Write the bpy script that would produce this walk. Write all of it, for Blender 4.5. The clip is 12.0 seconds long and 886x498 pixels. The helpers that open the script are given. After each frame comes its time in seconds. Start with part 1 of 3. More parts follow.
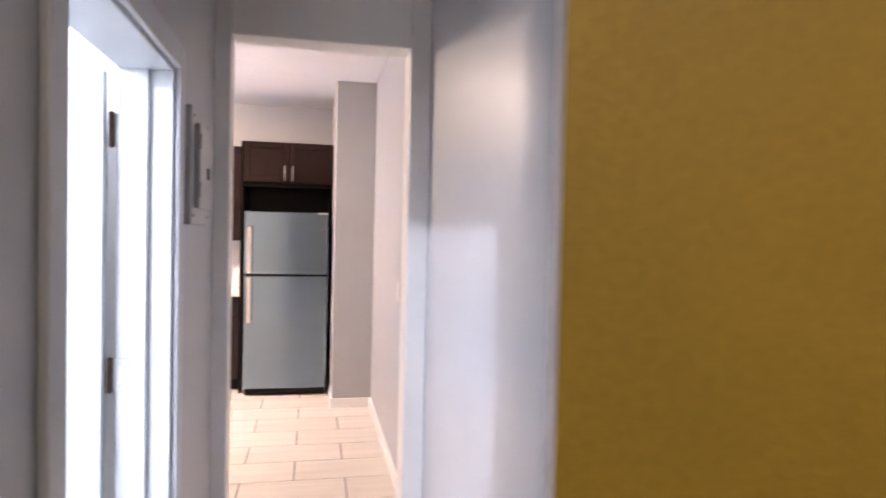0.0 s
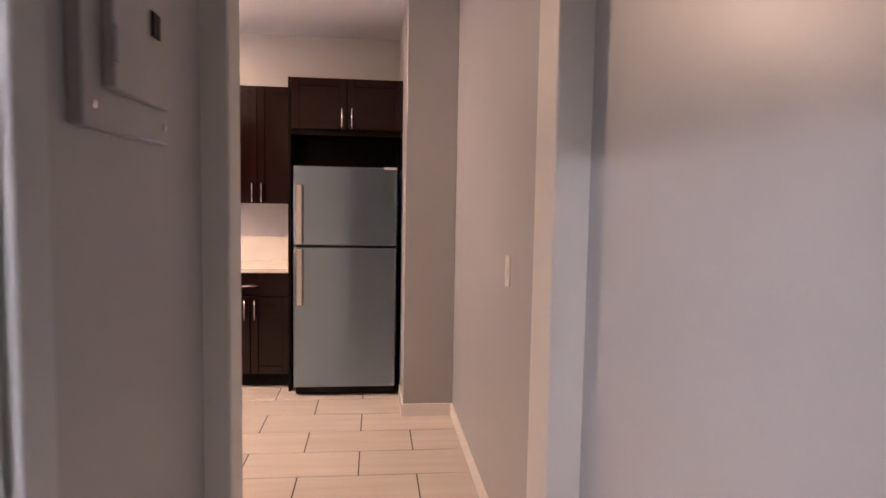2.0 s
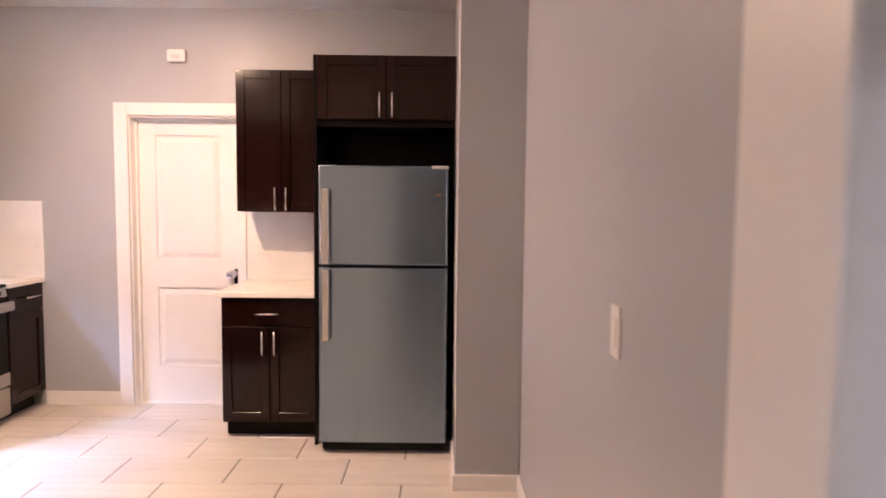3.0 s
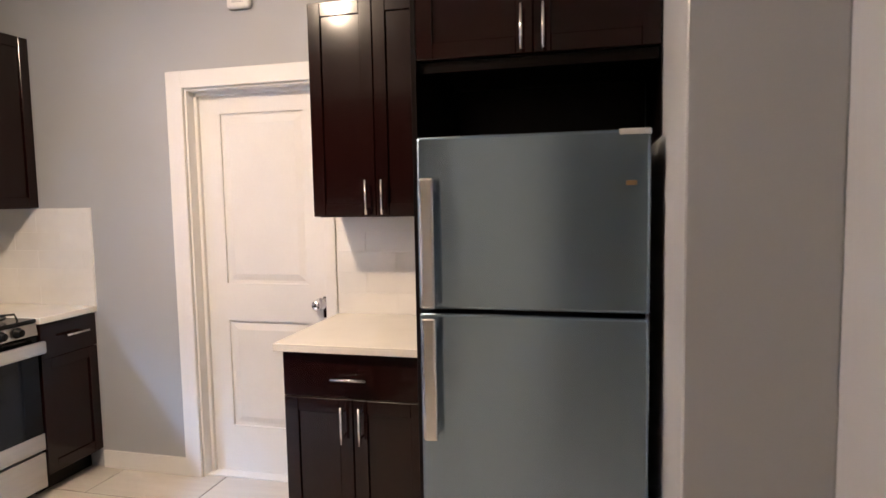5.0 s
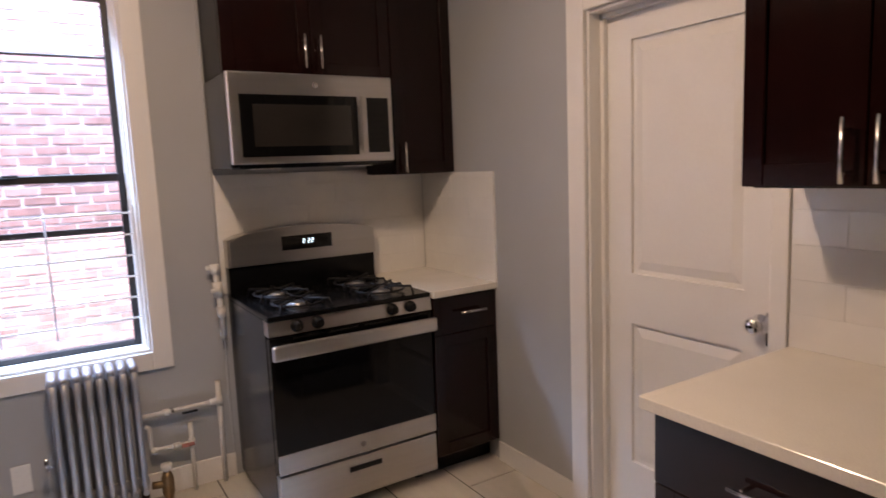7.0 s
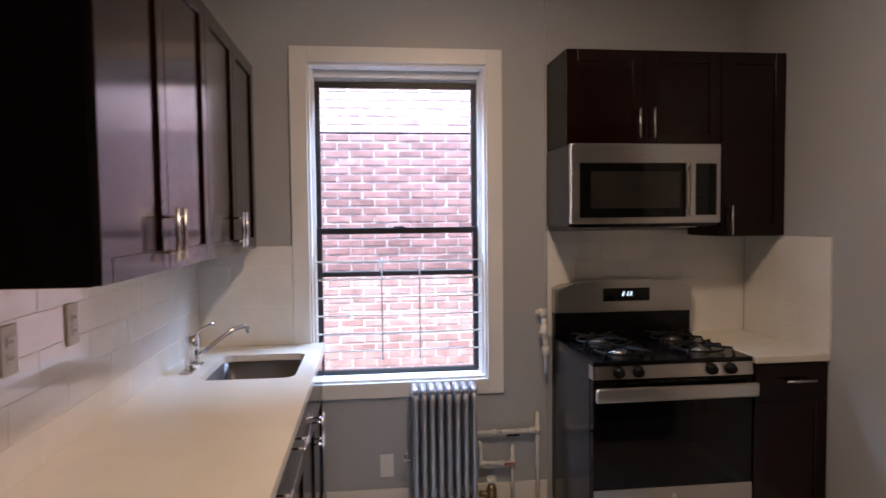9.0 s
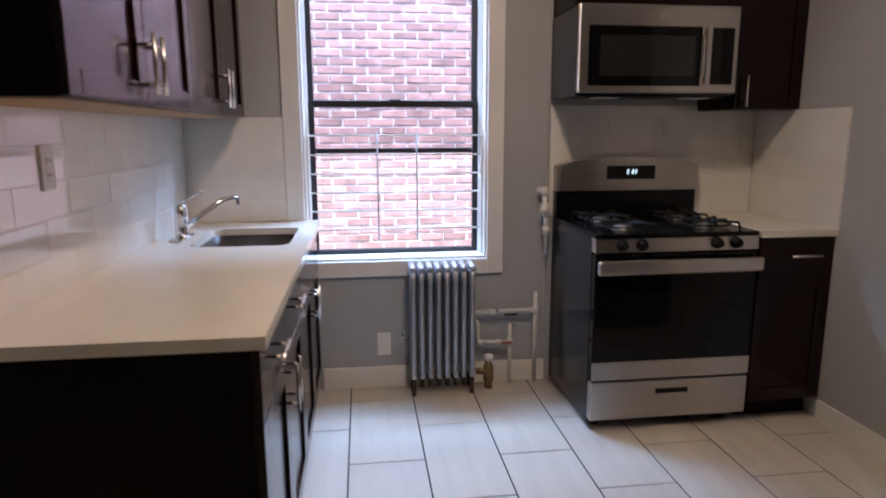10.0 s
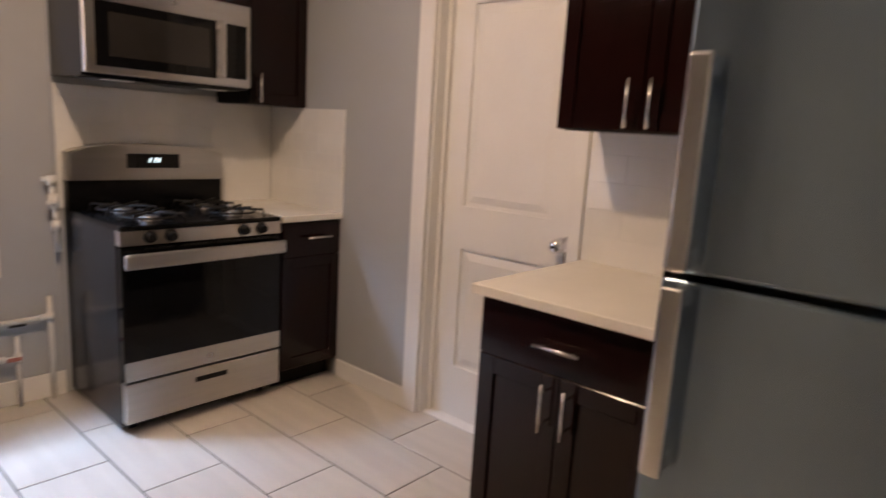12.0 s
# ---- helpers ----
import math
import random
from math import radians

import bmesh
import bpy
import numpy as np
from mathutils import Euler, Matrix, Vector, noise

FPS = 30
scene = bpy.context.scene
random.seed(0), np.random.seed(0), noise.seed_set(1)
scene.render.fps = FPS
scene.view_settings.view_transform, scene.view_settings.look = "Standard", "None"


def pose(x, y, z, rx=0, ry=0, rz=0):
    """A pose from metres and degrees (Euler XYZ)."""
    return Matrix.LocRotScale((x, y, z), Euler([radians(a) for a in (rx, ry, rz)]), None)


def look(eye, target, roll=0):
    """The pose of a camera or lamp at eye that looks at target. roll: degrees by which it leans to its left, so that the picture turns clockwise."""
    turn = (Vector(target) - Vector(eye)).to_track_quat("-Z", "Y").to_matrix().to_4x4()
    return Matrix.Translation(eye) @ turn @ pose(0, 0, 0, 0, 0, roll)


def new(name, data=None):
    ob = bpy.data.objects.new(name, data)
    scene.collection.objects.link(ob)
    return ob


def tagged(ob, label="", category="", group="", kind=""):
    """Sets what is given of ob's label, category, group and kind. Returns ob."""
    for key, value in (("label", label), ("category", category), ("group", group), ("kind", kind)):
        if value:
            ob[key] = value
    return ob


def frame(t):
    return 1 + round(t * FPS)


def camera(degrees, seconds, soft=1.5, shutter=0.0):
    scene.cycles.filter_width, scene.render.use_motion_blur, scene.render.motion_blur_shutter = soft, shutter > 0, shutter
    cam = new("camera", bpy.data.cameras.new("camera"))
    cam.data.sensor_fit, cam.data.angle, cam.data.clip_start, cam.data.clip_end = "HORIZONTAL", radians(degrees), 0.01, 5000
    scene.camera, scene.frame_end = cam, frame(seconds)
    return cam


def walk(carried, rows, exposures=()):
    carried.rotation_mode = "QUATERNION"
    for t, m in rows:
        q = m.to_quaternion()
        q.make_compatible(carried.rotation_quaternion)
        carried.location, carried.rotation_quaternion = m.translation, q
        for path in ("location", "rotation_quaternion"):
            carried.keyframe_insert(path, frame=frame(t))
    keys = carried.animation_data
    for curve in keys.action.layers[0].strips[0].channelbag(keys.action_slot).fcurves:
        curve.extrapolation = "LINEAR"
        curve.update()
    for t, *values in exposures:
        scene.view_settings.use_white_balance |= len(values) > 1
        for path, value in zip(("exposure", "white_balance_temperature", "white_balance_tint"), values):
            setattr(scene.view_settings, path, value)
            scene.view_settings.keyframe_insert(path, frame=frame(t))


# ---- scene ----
cam = camera(70.2, 12.0, 1.5, 0.35)
PATH = [
    (0, (0.072, 0.126, 1.528), (0.481, 2.083, 1.473), 1.3),
    (0.5, (-0.021, 0.349, 1.501), (0.168, 2.337, 1.394), 0.9),
    (1, (-0.085, 0.664, 1.493), (0.145, 2.648, 1.387), 0.5),
    (1.5, (-0.028, 1.035, 1.458), (0.21, 3.018, 1.341), 0.9),
    (2, (0.06, 1.415, 1.443), (0.278, 3.397, 1.29), 1.0),
    (2.5, (0.109, 1.911, 1.453), (0.285, 3.897, 1.302), 1.0),
    (3, (0.177, 2.414, 1.461), (0.187, 4.409, 1.318), 0.6),
    (3.5, (0.156, 2.892, 1.474), (-0.047, 4.875, 1.32), -0.0),
    (3.7, (0.111, 3.081, 1.464), (-0.137, 5.061, 1.328), -0.2),
    (5.3, (0.055, 4.19, 1.484), (-0.515, 6.097, 1.282), -0.8),
    (5.5, (0.029, 4.333, 1.449), (-0.604, 6.212, 1.189), -0.7),
    (6, (-0.04, 4.659, 1.422), (-0.917, 6.43, 1.114), -1.2),
    (6.5, (-0.131, 4.911, 1.449), (-1.528, 6.312, 1.155), -1.7),
    (6.7, (-0.184, 4.969, 1.457), (-1.732, 6.203, 1.174), -2.1),
    (8.3, (-0.018, 5.123, 1.607), (-1.943, 5.657, 1.501), -0.8),
    (8.5, (0.019, 5.037, 1.592), (-1.943, 5.415, 1.5), -0.8),
    (9, (0.039, 4.752, 1.554), (-1.945, 4.981, 1.46), -0.6),
    (9.5, (-0.007, 4.593, 1.472), (-1.982, 4.826, 1.261), -0.2),
    (10, (-0.06, 4.731, 1.353), (-2.01, 4.979, 0.987), -0.2),
    (10.5, (-0.086, 4.869, 1.22), (-2.007, 5.186, 0.762), 0.1),
    (11, (-0.117, 4.878, 1.159), (-1.970, 5.469, 0.692), 1.8),
    (11.5, (-0.082, 4.795, 1.24), (-1.69, 5.9, 0.802), 2.5),
    (12, (-0.002, 4.714, 1.358), (-1.304, 6.190, 1.000), 3.4),
]
walk(cam, [(t, look(eye, target, roll)) for t, eye, target, roll in PATH],
     [(0, 4.08, 6050, 28), (0.5, 3.4, 6400, 33), (1.0, 3.3, 6400, 36), (1.5, 3.02, 6850, 36), (2.0, 2.9, 7250, 38), (2.5, 3.1, 7000, 37), (3.0, 3.0, 7000, 37),
      (3.5, 2.68, 6700, 36), (5.5, 2.65, 6200, 14), (6.0, 2.65, 6150, 15), (6.5, 2.05, 6850, 26), (8.3, 1.35, 6650, 21), (9.0, 1.2, 6700, 22), (9.5, 1.2, 6600, 22),
      (10.0, 1.2, 6300, 20), (10.5, 1.25, 6550, 20), (11.0, 1.27, 6750, 22), (11.5, 1.53, 6850, 21), (12, 1.8, 7000, 23)])


# ---- world and lights ----
world = bpy.data.worlds.new("world")
scene.world = world
world.use_nodes = True
wn = world.node_tree
sky = wn.nodes.new("ShaderNodeTexSky")
sky.sky_type = "NISHITA"
sky.sun_disc = False
sky.sun_elevation, sky.sun_rotation = radians(55), radians(90)
wn.links.new(sky.outputs["Color"], wn.nodes["Background"].inputs["Color"])
wn.nodes["Background"].inputs["Strength"].default_value = 0.15


def lamp(name, kind, m, power, colour, size=0.2, size_y=None):
    data = bpy.data.lights.new(name, kind)
    data.energy, data.color = power, colour
    if kind == "AREA":
        data.shape = "RECTANGLE" if size_y else "DISK"
        data.size = size
        if size_y:
            data.size_y = size_y
    elif kind == "SUN":
        data.angle = radians(size)
    else:
        data.shadow_soft_size = size
    ob = new(name, data)
    ob.matrix_world = m
    return ob


KITCHEN_LAMP = (-1.58, 5.23, 2.66)
BATH_LAMP = (-2.08, 0.41, 2.64)
ROOM_FILL = (0.85, -1.2, 2.42)
lamp("sun", "SUN", look((0, 0, 10), (-4.0, 0.4, 3.6)), 3.7, (1, 0.95, 0.88), 0.5)
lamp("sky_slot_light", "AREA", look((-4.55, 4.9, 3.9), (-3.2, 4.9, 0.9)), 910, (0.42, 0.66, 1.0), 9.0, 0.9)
lamp("kitchen_bulb", "POINT", pose(*KITCHEN_LAMP), 5, (1.0, 0.78, 0.53), 0.05)
lamp("kitchen_disc", "AREA", look((-1.58, 5.23, 2.735), (-1.58, 5.23, 0)), 7.5, (1.0, 0.78, 0.53), 0.16)
lamp("bathroom_bulb", "POINT", pose(*BATH_LAMP), 16, (0.80, 0.91, 1.0), 0.05)
lamp("room_fill_light", "POINT", pose(*ROOM_FILL), 1.75, (1.0, 0.82, 0.6), 0.10)


# ---- materials ----
def material(name, rgb, rough=0.5, metal=0.0, var=0.06, scale=4.0, stretch=(1, 1, 1), bump=0.0, bump_scale=60.0,
             coat=0.0, spec=0.5, random_tone=0.0, fine=0.03, rough_var=0.05, brushed=0.0, coat_rough=0.12):
    m = bpy.data.materials.new(name)
    m.use_nodes = True
    nt = m.node_tree
    n, l = nt.nodes, nt.links
    p = n["Principled BSDF"]
    p.inputs["Metallic"].default_value = metal
    p.inputs["Coat Weight"].default_value = coat
    p.inputs["Coat Roughness"].default_value = coat_rough
    p.inputs["Specular IOR Level"].default_value = spec
    geo = n.new("ShaderNodeNewGeometry")
    mp = n.new("ShaderNodeMapping")
    mp.inputs["Scale"].default_value = stretch
    l.new(geo.outputs["Position"], mp.inputs["Vector"])
    big = n.new("ShaderNodeTexNoise")
    big.inputs["Scale"].default_value = scale
    big.inputs["Detail"].default_value = 4
    l.new(mp.outputs["Vector"], big.inputs["Vector"])
    small = n.new("ShaderNodeTexNoise")
    small.inputs["Scale"].default_value = bump_scale
    small.inputs["Detail"].default_value = 3
    l.new(mp.outputs["Vector"], small.inputs["Vector"])
    tone = n.new("ShaderNodeMapRange")
    tone.inputs["From Min"].default_value, tone.inputs["From Max"].default_value = 0.3, 0.7
    tone.inputs["To Min"].default_value, tone.inputs["To Max"].default_value = 1 - var, 1 + var
    l.new(big.outputs["Fac"], tone.inputs["Value"])
    tone2 = n.new("ShaderNodeMapRange")
    tone2.inputs["From Min"].default_value, tone2.inputs["From Max"].default_value = 0.3, 0.7
    tone2.inputs["To Min"].default_value, tone2.inputs["To Max"].default_value = 1 - fine, 1 + fine
    l.new(small.outputs["Fac"], tone2.inputs["Value"])
    mul = n.new("ShaderNodeMath")
    mul.operation = "MULTIPLY"
    l.new(tone.outputs["Result"], mul.inputs[0])
    l.new(tone2.outputs["Result"], mul.inputs[1])
    last = mul.outputs[0]
    if random_tone:
        info = n.new("ShaderNodeObjectInfo")
        r = n.new("ShaderNodeMapRange")
        r.inputs["To Min"].default_value, r.inputs["To Max"].default_value = 1 - random_tone, 1 + random_tone
        l.new(info.outputs["Random"], r.inputs["Value"])
        mul2 = n.new("ShaderNodeMath")
        mul2.operation = "MULTIPLY"
        l.new(last, mul2.inputs[0])
        l.new(r.outputs["Result"], mul2.inputs[1])
        last = mul2.outputs[0]
    col = n.new("ShaderNodeVectorMath")
    col.operation = "SCALE"
    col.inputs[0].default_value = rgb
    l.new(last, col.inputs["Scale"])
    l.new(col.outputs["Vector"], p.inputs["Base Color"])
    rr = n.new("ShaderNodeMapRange")
    rr.inputs["To Min"].default_value, rr.inputs["To Max"].default_value = max(0.02, rough - rough_var), rough + rough_var
    l.new(big.outputs["Fac"], rr.inputs["Value"])
    l.new(rr.outputs["Result"], p.inputs["Roughness"])
    if brushed:
        p.inputs["Anisotropic"].default_value = brushed
        p.inputs["Anisotropic Rotation"].default_value = 0.25
        tan = n.new("ShaderNodeTangent")
        tan.direction_type, tan.axis = "RADIAL", "Z"
        l.new(tan.outputs["Tangent"], p.inputs["Tangent"])
    if bump:
        b = n.new("ShaderNodeBump")
        b.inputs["Strength"].default_value = bump
        b.inputs["Distance"].default_value = 0.003
        l.new(small.outputs["Fac"], b.inputs["Height"])
        l.new(b.outputs["Normal"], p.inputs["Normal"])
    return m


def glowing(name, rgb, strength):
    m = bpy.data.materials.new(name)
    m.use_nodes = True
    p = m.node_tree.nodes["Principled BSDF"]
    p.inputs["Base Color"].default_value = (*rgb, 1)
    p.inputs["Emission Color"].default_value = (*rgb, 1)
    p.inputs["Emission Strength"].default_value = strength
    return m


def see_through(name, rgb, share, rough=0.0):
    """Clear sheet: a share of gloss over a clear view, tinted rgb."""
    m = bpy.data.materials.new(name)
    m.use_nodes = True
    n, l = m.node_tree.nodes, m.node_tree.links
    clear = n.new("ShaderNodeBsdfTransparent")
    clear.inputs["Color"].default_value = (*rgb, 1)
    gloss = n.new("ShaderNodeBsdfGlossy")
    gloss.inputs["Roughness"].default_value = rough
    mix = n.new("ShaderNodeMixShader")
    mix.inputs["Fac"].default_value = share
    l.new(clear.outputs[0], mix.inputs[1])
    l.new(gloss.outputs[0], mix.inputs[2])
    l.new(mix.outputs[0], n["Material Output"].inputs["Surface"])
    return m


WALL = material("grey_wall_paint", (0.40, 0.405, 0.41), 0.42, var=0.04, scale=1.5, bump=0.10, bump_scale=180, fine=0.01)
HALL = material("hall_wall_paint", (0.40, 0.41, 0.425), 0.36, var=0.05, scale=1.5, bump=0.10, bump_scale=160, fine=0.01)
WHITE = material("white_paint", (0.78, 0.76, 0.73), 0.38, var=0.03, scale=3, bump=0.06, bump_scale=90, fine=0.01)
TONEDWHITE = material("white_enamel_with_cool_light", (0.50, 0.53, 0.55), 0.42, var=0.05, scale=2.5, bump=0.08, bump_scale=70, fine=0.015)
CEIL = material("ceiling_paint", (0.8, 0.78, 0.75), 0.8, var=0.03, scale=2, bump=0.1, bump_scale=120)
YELLOW = material("yellow_wall_paint", (0.40, 0.275, 0.024), 0.6, var=0.06, scale=6, bump=0.3, bump_scale=110, fine=0.06)
ESPRESSO = material("espresso_stained_wood", (0.0095, 0.0022, 0.0019), 0.20, var=0.22, scale=5, stretch=(5, 5, 0.5),
                    bump=0.02, bump_scale=40, fine=0.08, coat=0.45, spec=0.11, rough_var=0.03)
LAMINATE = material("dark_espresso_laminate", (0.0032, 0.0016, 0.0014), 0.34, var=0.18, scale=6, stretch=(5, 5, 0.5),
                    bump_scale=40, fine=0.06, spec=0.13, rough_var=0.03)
QUARTZ = material("cream_quartz", (0.76, 0.72, 0.64), 0.16, var=0.03, scale=5, fine=0.05, bump_scale=260)
GLAZE = material("white_glazed_tile", (0.80, 0.78, 0.74), 0.055, var=0.02, scale=2, random_tone=0.02, rough_var=0.02, spec=1.0,
                 coat=1.0, coat_rough=0.26, bump=0.05, bump_scale=9)
GROUT_W = material("pale_grout", (0.76, 0.74, 0.70), 0.6, var=0.03, scale=20)
FLOORT = material("cream_porcelain_tile", (0.60, 0.555, 0.50), 0.27, var=0.055, scale=1.9, stretch=(0.7, 8, 1), fine=0.022, rough_var=0.008,
                  bump_scale=30, random_tone=0.04)
GROUT = material("dark_grout", (0.05, 0.045, 0.04), 0.9, var=0.15, scale=12)
STEEL = material("brushed_stainless_steel", (0.54, 0.52, 0.49), 0.36, metal=1.0, var=0.04, scale=3, stretch=(1, 1, 14),
                 bump_scale=160, fine=0.02, rough_var=0.04, brushed=0.85)
REFLECTSTEEL = material("steel_with_painted_reflections", (0.264, 0.346, 0.432), 0.27, metal=1.0, var=0.04, scale=1.5, stretch=(2.0, 1, 0.03),
                     bump_scale=160, fine=0.0, rough_var=0.02, brushed=0.9)
BOWL = material("dull_sink_steel", (0.20, 0.19, 0.185), 0.34, metal=1.0, var=0.06, scale=8)
SATIN = material("satin_nickel", (0.72, 0.70, 0.67), 0.24, metal=1.0, var=0.04, scale=8)
CHROME = material("chrome", (0.8, 0.8, 0.82), 0.06, metal=1.0, var=0.02, scale=8, rough_var=0.02)
BLACK = material("black_enamel", (0.004, 0.004, 0.0045), 0.20, var=0.15, scale=8, spec=0.22)
BLACKP = material("black_plastic", (0.006, 0.006, 0.006), 0.45, spec=0.18, var=0.15, scale=20, bump=0.08, bump_scale=200)
DARKSIDE = material("dark_grey_enamel", (0.011, 0.0118, 0.014), 0.20, var=0.3, scale=5, spec=0.42)
BGLASS = material("black_oven_glass", (0.004, 0.004, 0.0045), 0.06, var=0.1, scale=4, rough_var=0.02, spec=0.22)
SCREENG = material("dotted_oven_screen", (0.020, 0.018, 0.017), 0.10, var=0.1, scale=6, rough_var=0.02, spec=0.3)
ALUM = material("dull_burner_aluminium", (0.30, 0.29, 0.28), 0.42, metal=1.0, var=0.15, scale=20)
IRON = material("cast_iron", (0.009, 0.009, 0.0095), 0.55, spec=0.25, var=0.2, scale=25, bump=0.25, bump_scale=220)
SILVER = material("silver_radiator_paint", (0.42, 0.43, 0.46), 0.42, metal=0.6, var=0.10, scale=14, bump=0.2, bump_scale=160)
RUST = material("rusty_iron", (0.055, 0.03, 0.02), 0.8, var=0.4, scale=30, bump=0.3, bump_scale=120)
PIPE = material("cream_pipe_paint", (0.72, 0.70, 0.66), 0.5, var=0.07, scale=18, bump=0.15, bump_scale=120)
BRASS = material("aged_brass", (0.28, 0.19, 0.10), 0.42, metal=0.8, var=0.2, scale=20)
RED = material("red_plastic", (0.36, 0.13, 0.10), 0.6, var=0.15, scale=20)
DARKMETAL = material("dark_brown_sash_metal", (0.012, 0.009, 0.008), 0.45, var=0.15, scale=10)
PLATE = material("white_plastic", (0.78, 0.76, 0.72), 0.35, var=0.02, scale=10)
PANELG = material("grey_panel_paint", (0.44, 0.44, 0.44), 0.4, var=0.05, scale=8, bump=0.1, bump_scale=140)
BRICK = material("weathered_red_brick", (0.355, 0.195, 0.165), 0.9, var=0.26, scale=11, bump=0.7, bump_scale=90, fine=0.2, random_tone=0.24)
MORTAR = material("white_mortar", (0.62, 0.585, 0.565), 0.95, var=0.2, scale=18, bump=0.5, bump_scale=80, fine=0.1)
DIGIT = glowing("display_digit", (0.75, 0.95, 1.0), 0.7)
PANE = see_through("window_glass", (0.97, 0.98, 0.98), 0.04)
SCREEN = see_through("insect_screen", (0.77, 0.75, 0.765), 0.02, 0.6)
PLYWOOD = material("raw_plywood", (0.42, 0.27, 0.15), 0.6, var=0.15, scale=6, stretch=(1, 8, 1))


# ---- mesh helpers ----
def add_box(bm, x0, x1, y0, y1, z0, z1, bevel=0.0, seg=1):
    made = bmesh.ops.create_cube(bm, size=1.0)["verts"]
    for v in made:
        v.co = Vector(((x0 + x1) / 2 + v.co.x * (x1 - x0), (y0 + y1) / 2 + v.co.y * (y1 - y0), (z0 + z1) / 2 + v.co.z * (z1 - z0)))
    if bevel:
        edges = list({e for v in made for e in v.link_edges})
        bmesh.ops.bevel(bm, geom=edges, offset=bevel, segments=seg, affect="EDGES", profile=0.5, clamp_overlap=True)


def add_sweep(bm, pts, radii, sides=10, flat=1.0):
    """A tube with closed ends along pts; flat squeezes it across."""
    pts = [Vector(p) for p in pts]
    if not hasattr(radii, "__len__"):
        radii = [radii] * len(pts)
    rings, side = [], None
    for i, p in enumerate(pts):
        way = (pts[min(i + 1, len(pts) - 1)] - pts[max(i - 1, 0)]).normalized()
        if side is None:
            side = way.orthogonal().normalized()
        side = (side - way * side.dot(way)).normalized()
        up = way.cross(side)
        rings.append([bm.verts.new(p + radii[i] * (math.cos(a) * side + flat * math.sin(a) * up))
                      for a in (2 * math.pi * k / sides for k in range(sides))])
    for a, b in zip(rings, rings[1:]):
        for k in range(sides):
            f = bm.faces.new((a[k], a[(k + 1) % sides], b[(k + 1) % sides], b[k]))
            f.smooth = True
    bm.faces.new(list(reversed(rings[0])))
    bm.faces.new(rings[-1])


def add_prism(bm, outline, lift):
    """outline: points of a flat polygon; lift: the vector by which it is drawn out."""
    low = [bm.verts.new(Vector(p)) for p in outline]
    high = [bm.verts.new(Vector(p) + Vector(lift)) for p in outline]
    k = len(low)
    bm.faces.new(low)
    bm.faces.new(list(reversed(high)))
    for i in range(k):
        bm.faces.new((low[i], high[i], high[(i + 1) % k], low[(i + 1) % k]))


def finish(name, bm, mat, parent=None, mats=()):
    bmesh.ops.recalc_face_normals(bm, faces=bm.faces)
    me = bpy.data.meshes.new(name)
    bm.to_mesh(me)
    bm.free()
    for m in (mat, *mats):
        me.materials.append(m)
    ob = new(name, me)
    if parent:
        ob.parent = parent
    return ob


SINGLE = {"foot", "task_light", "side_channel", "button", "vent", "screw", "hinge", "bar", "upright", "slot", "socket", "grille", "pipe", "elbow",
          "fitting", "storm_rail", "lever"}


def boxes(name, items, mat, parent=None, bevel=0.0, seg=1):
    if name in SINGLE and len(items) > 1:
        return [boxes(name, [it], mat, parent, bevel, seg) for it in items][0]
    bm = bmesh.new()
    for it in items:
        add_box(bm, *it, bevel=bevel, seg=seg)
    return finish(name, bm, mat, parent)


def tubes(name, runs, mat, parent=None, sides=10, flat=1.0):
    if name in SINGLE and len(runs) > 1:
        return [tubes(name, [r], mat, parent, sides, flat) for r in runs][0]
    bm = bmesh.new()
    for pts, r in runs:
        add_sweep(bm, pts, r, sides, flat)
    return finish(name, bm, mat, parent)


def thing(name, m, label, category, group="", kind=""):
    ob = new(name)
    ob.empty_display_size = 0.1
    ob.matrix_world = m
    return tagged(ob, label, category, group, kind)


def structure(ob, label, category):
    return tagged(ob, label, category, kind="structure")


# ---- plan ----
X_WIN, X_RIGHT, X_HALL = -3.29, 0.595, -0.33
Y_FAR, Y_SINK, Y_OPEN0, Y_OPEN1 = 6.85, 3.87, 2.90, 3.10
H_KITCHEN, H_HALL, H_SIDE = 2.78, 2.60, 2.75
T = 0.15
WIN = (4.44, 5.372, 0.695, 2.365)
DOOR = (-1.996, -1.236, 2.05)
BATH = (1.247, 2.118, 1.99)

structure(boxes("wall_window", [
    (X_WIN - 0.25, X_WIN, 3.6, WIN[0], 0, H_KITCHEN), (X_WIN - 0.25, X_WIN, WIN[1], Y_FAR, 0, H_KITCHEN),
    (X_WIN - 0.25, X_WIN, WIN[0], WIN[1], 0, WIN[2]), (X_WIN - 0.25, X_WIN, WIN[0], WIN[1], WIN[3], H_KITCHEN)], WALL),
    "grey painted plaster wall with a window opening", "wall")
structure(boxes("wall_far", [
    (X_WIN - 0.25, DOOR[0], Y_FAR, Y_FAR + T, 0, H_KITCHEN), (DOOR[1], X_RIGHT + T, Y_FAR, Y_FAR + T, 0, H_KITCHEN),
    (DOOR[0], DOOR[1], Y_FAR, Y_FAR + T, DOOR[2], H_KITCHEN)], WALL), "grey painted wall with a doorway", "wall")
structure(boxes("wall_sink", [(X_WIN, -1.355, Y_SINK - T, Y_SINK, 0, H_KITCHEN)], WALL), "grey painted wall behind the sink", "wall")
structure(boxes("wall_return", [(-1.505, -1.355, 2.9, Y_SINK - T, 0, H_KITCHEN)], WALL), "plain grey wall closing the kitchen", "wall")
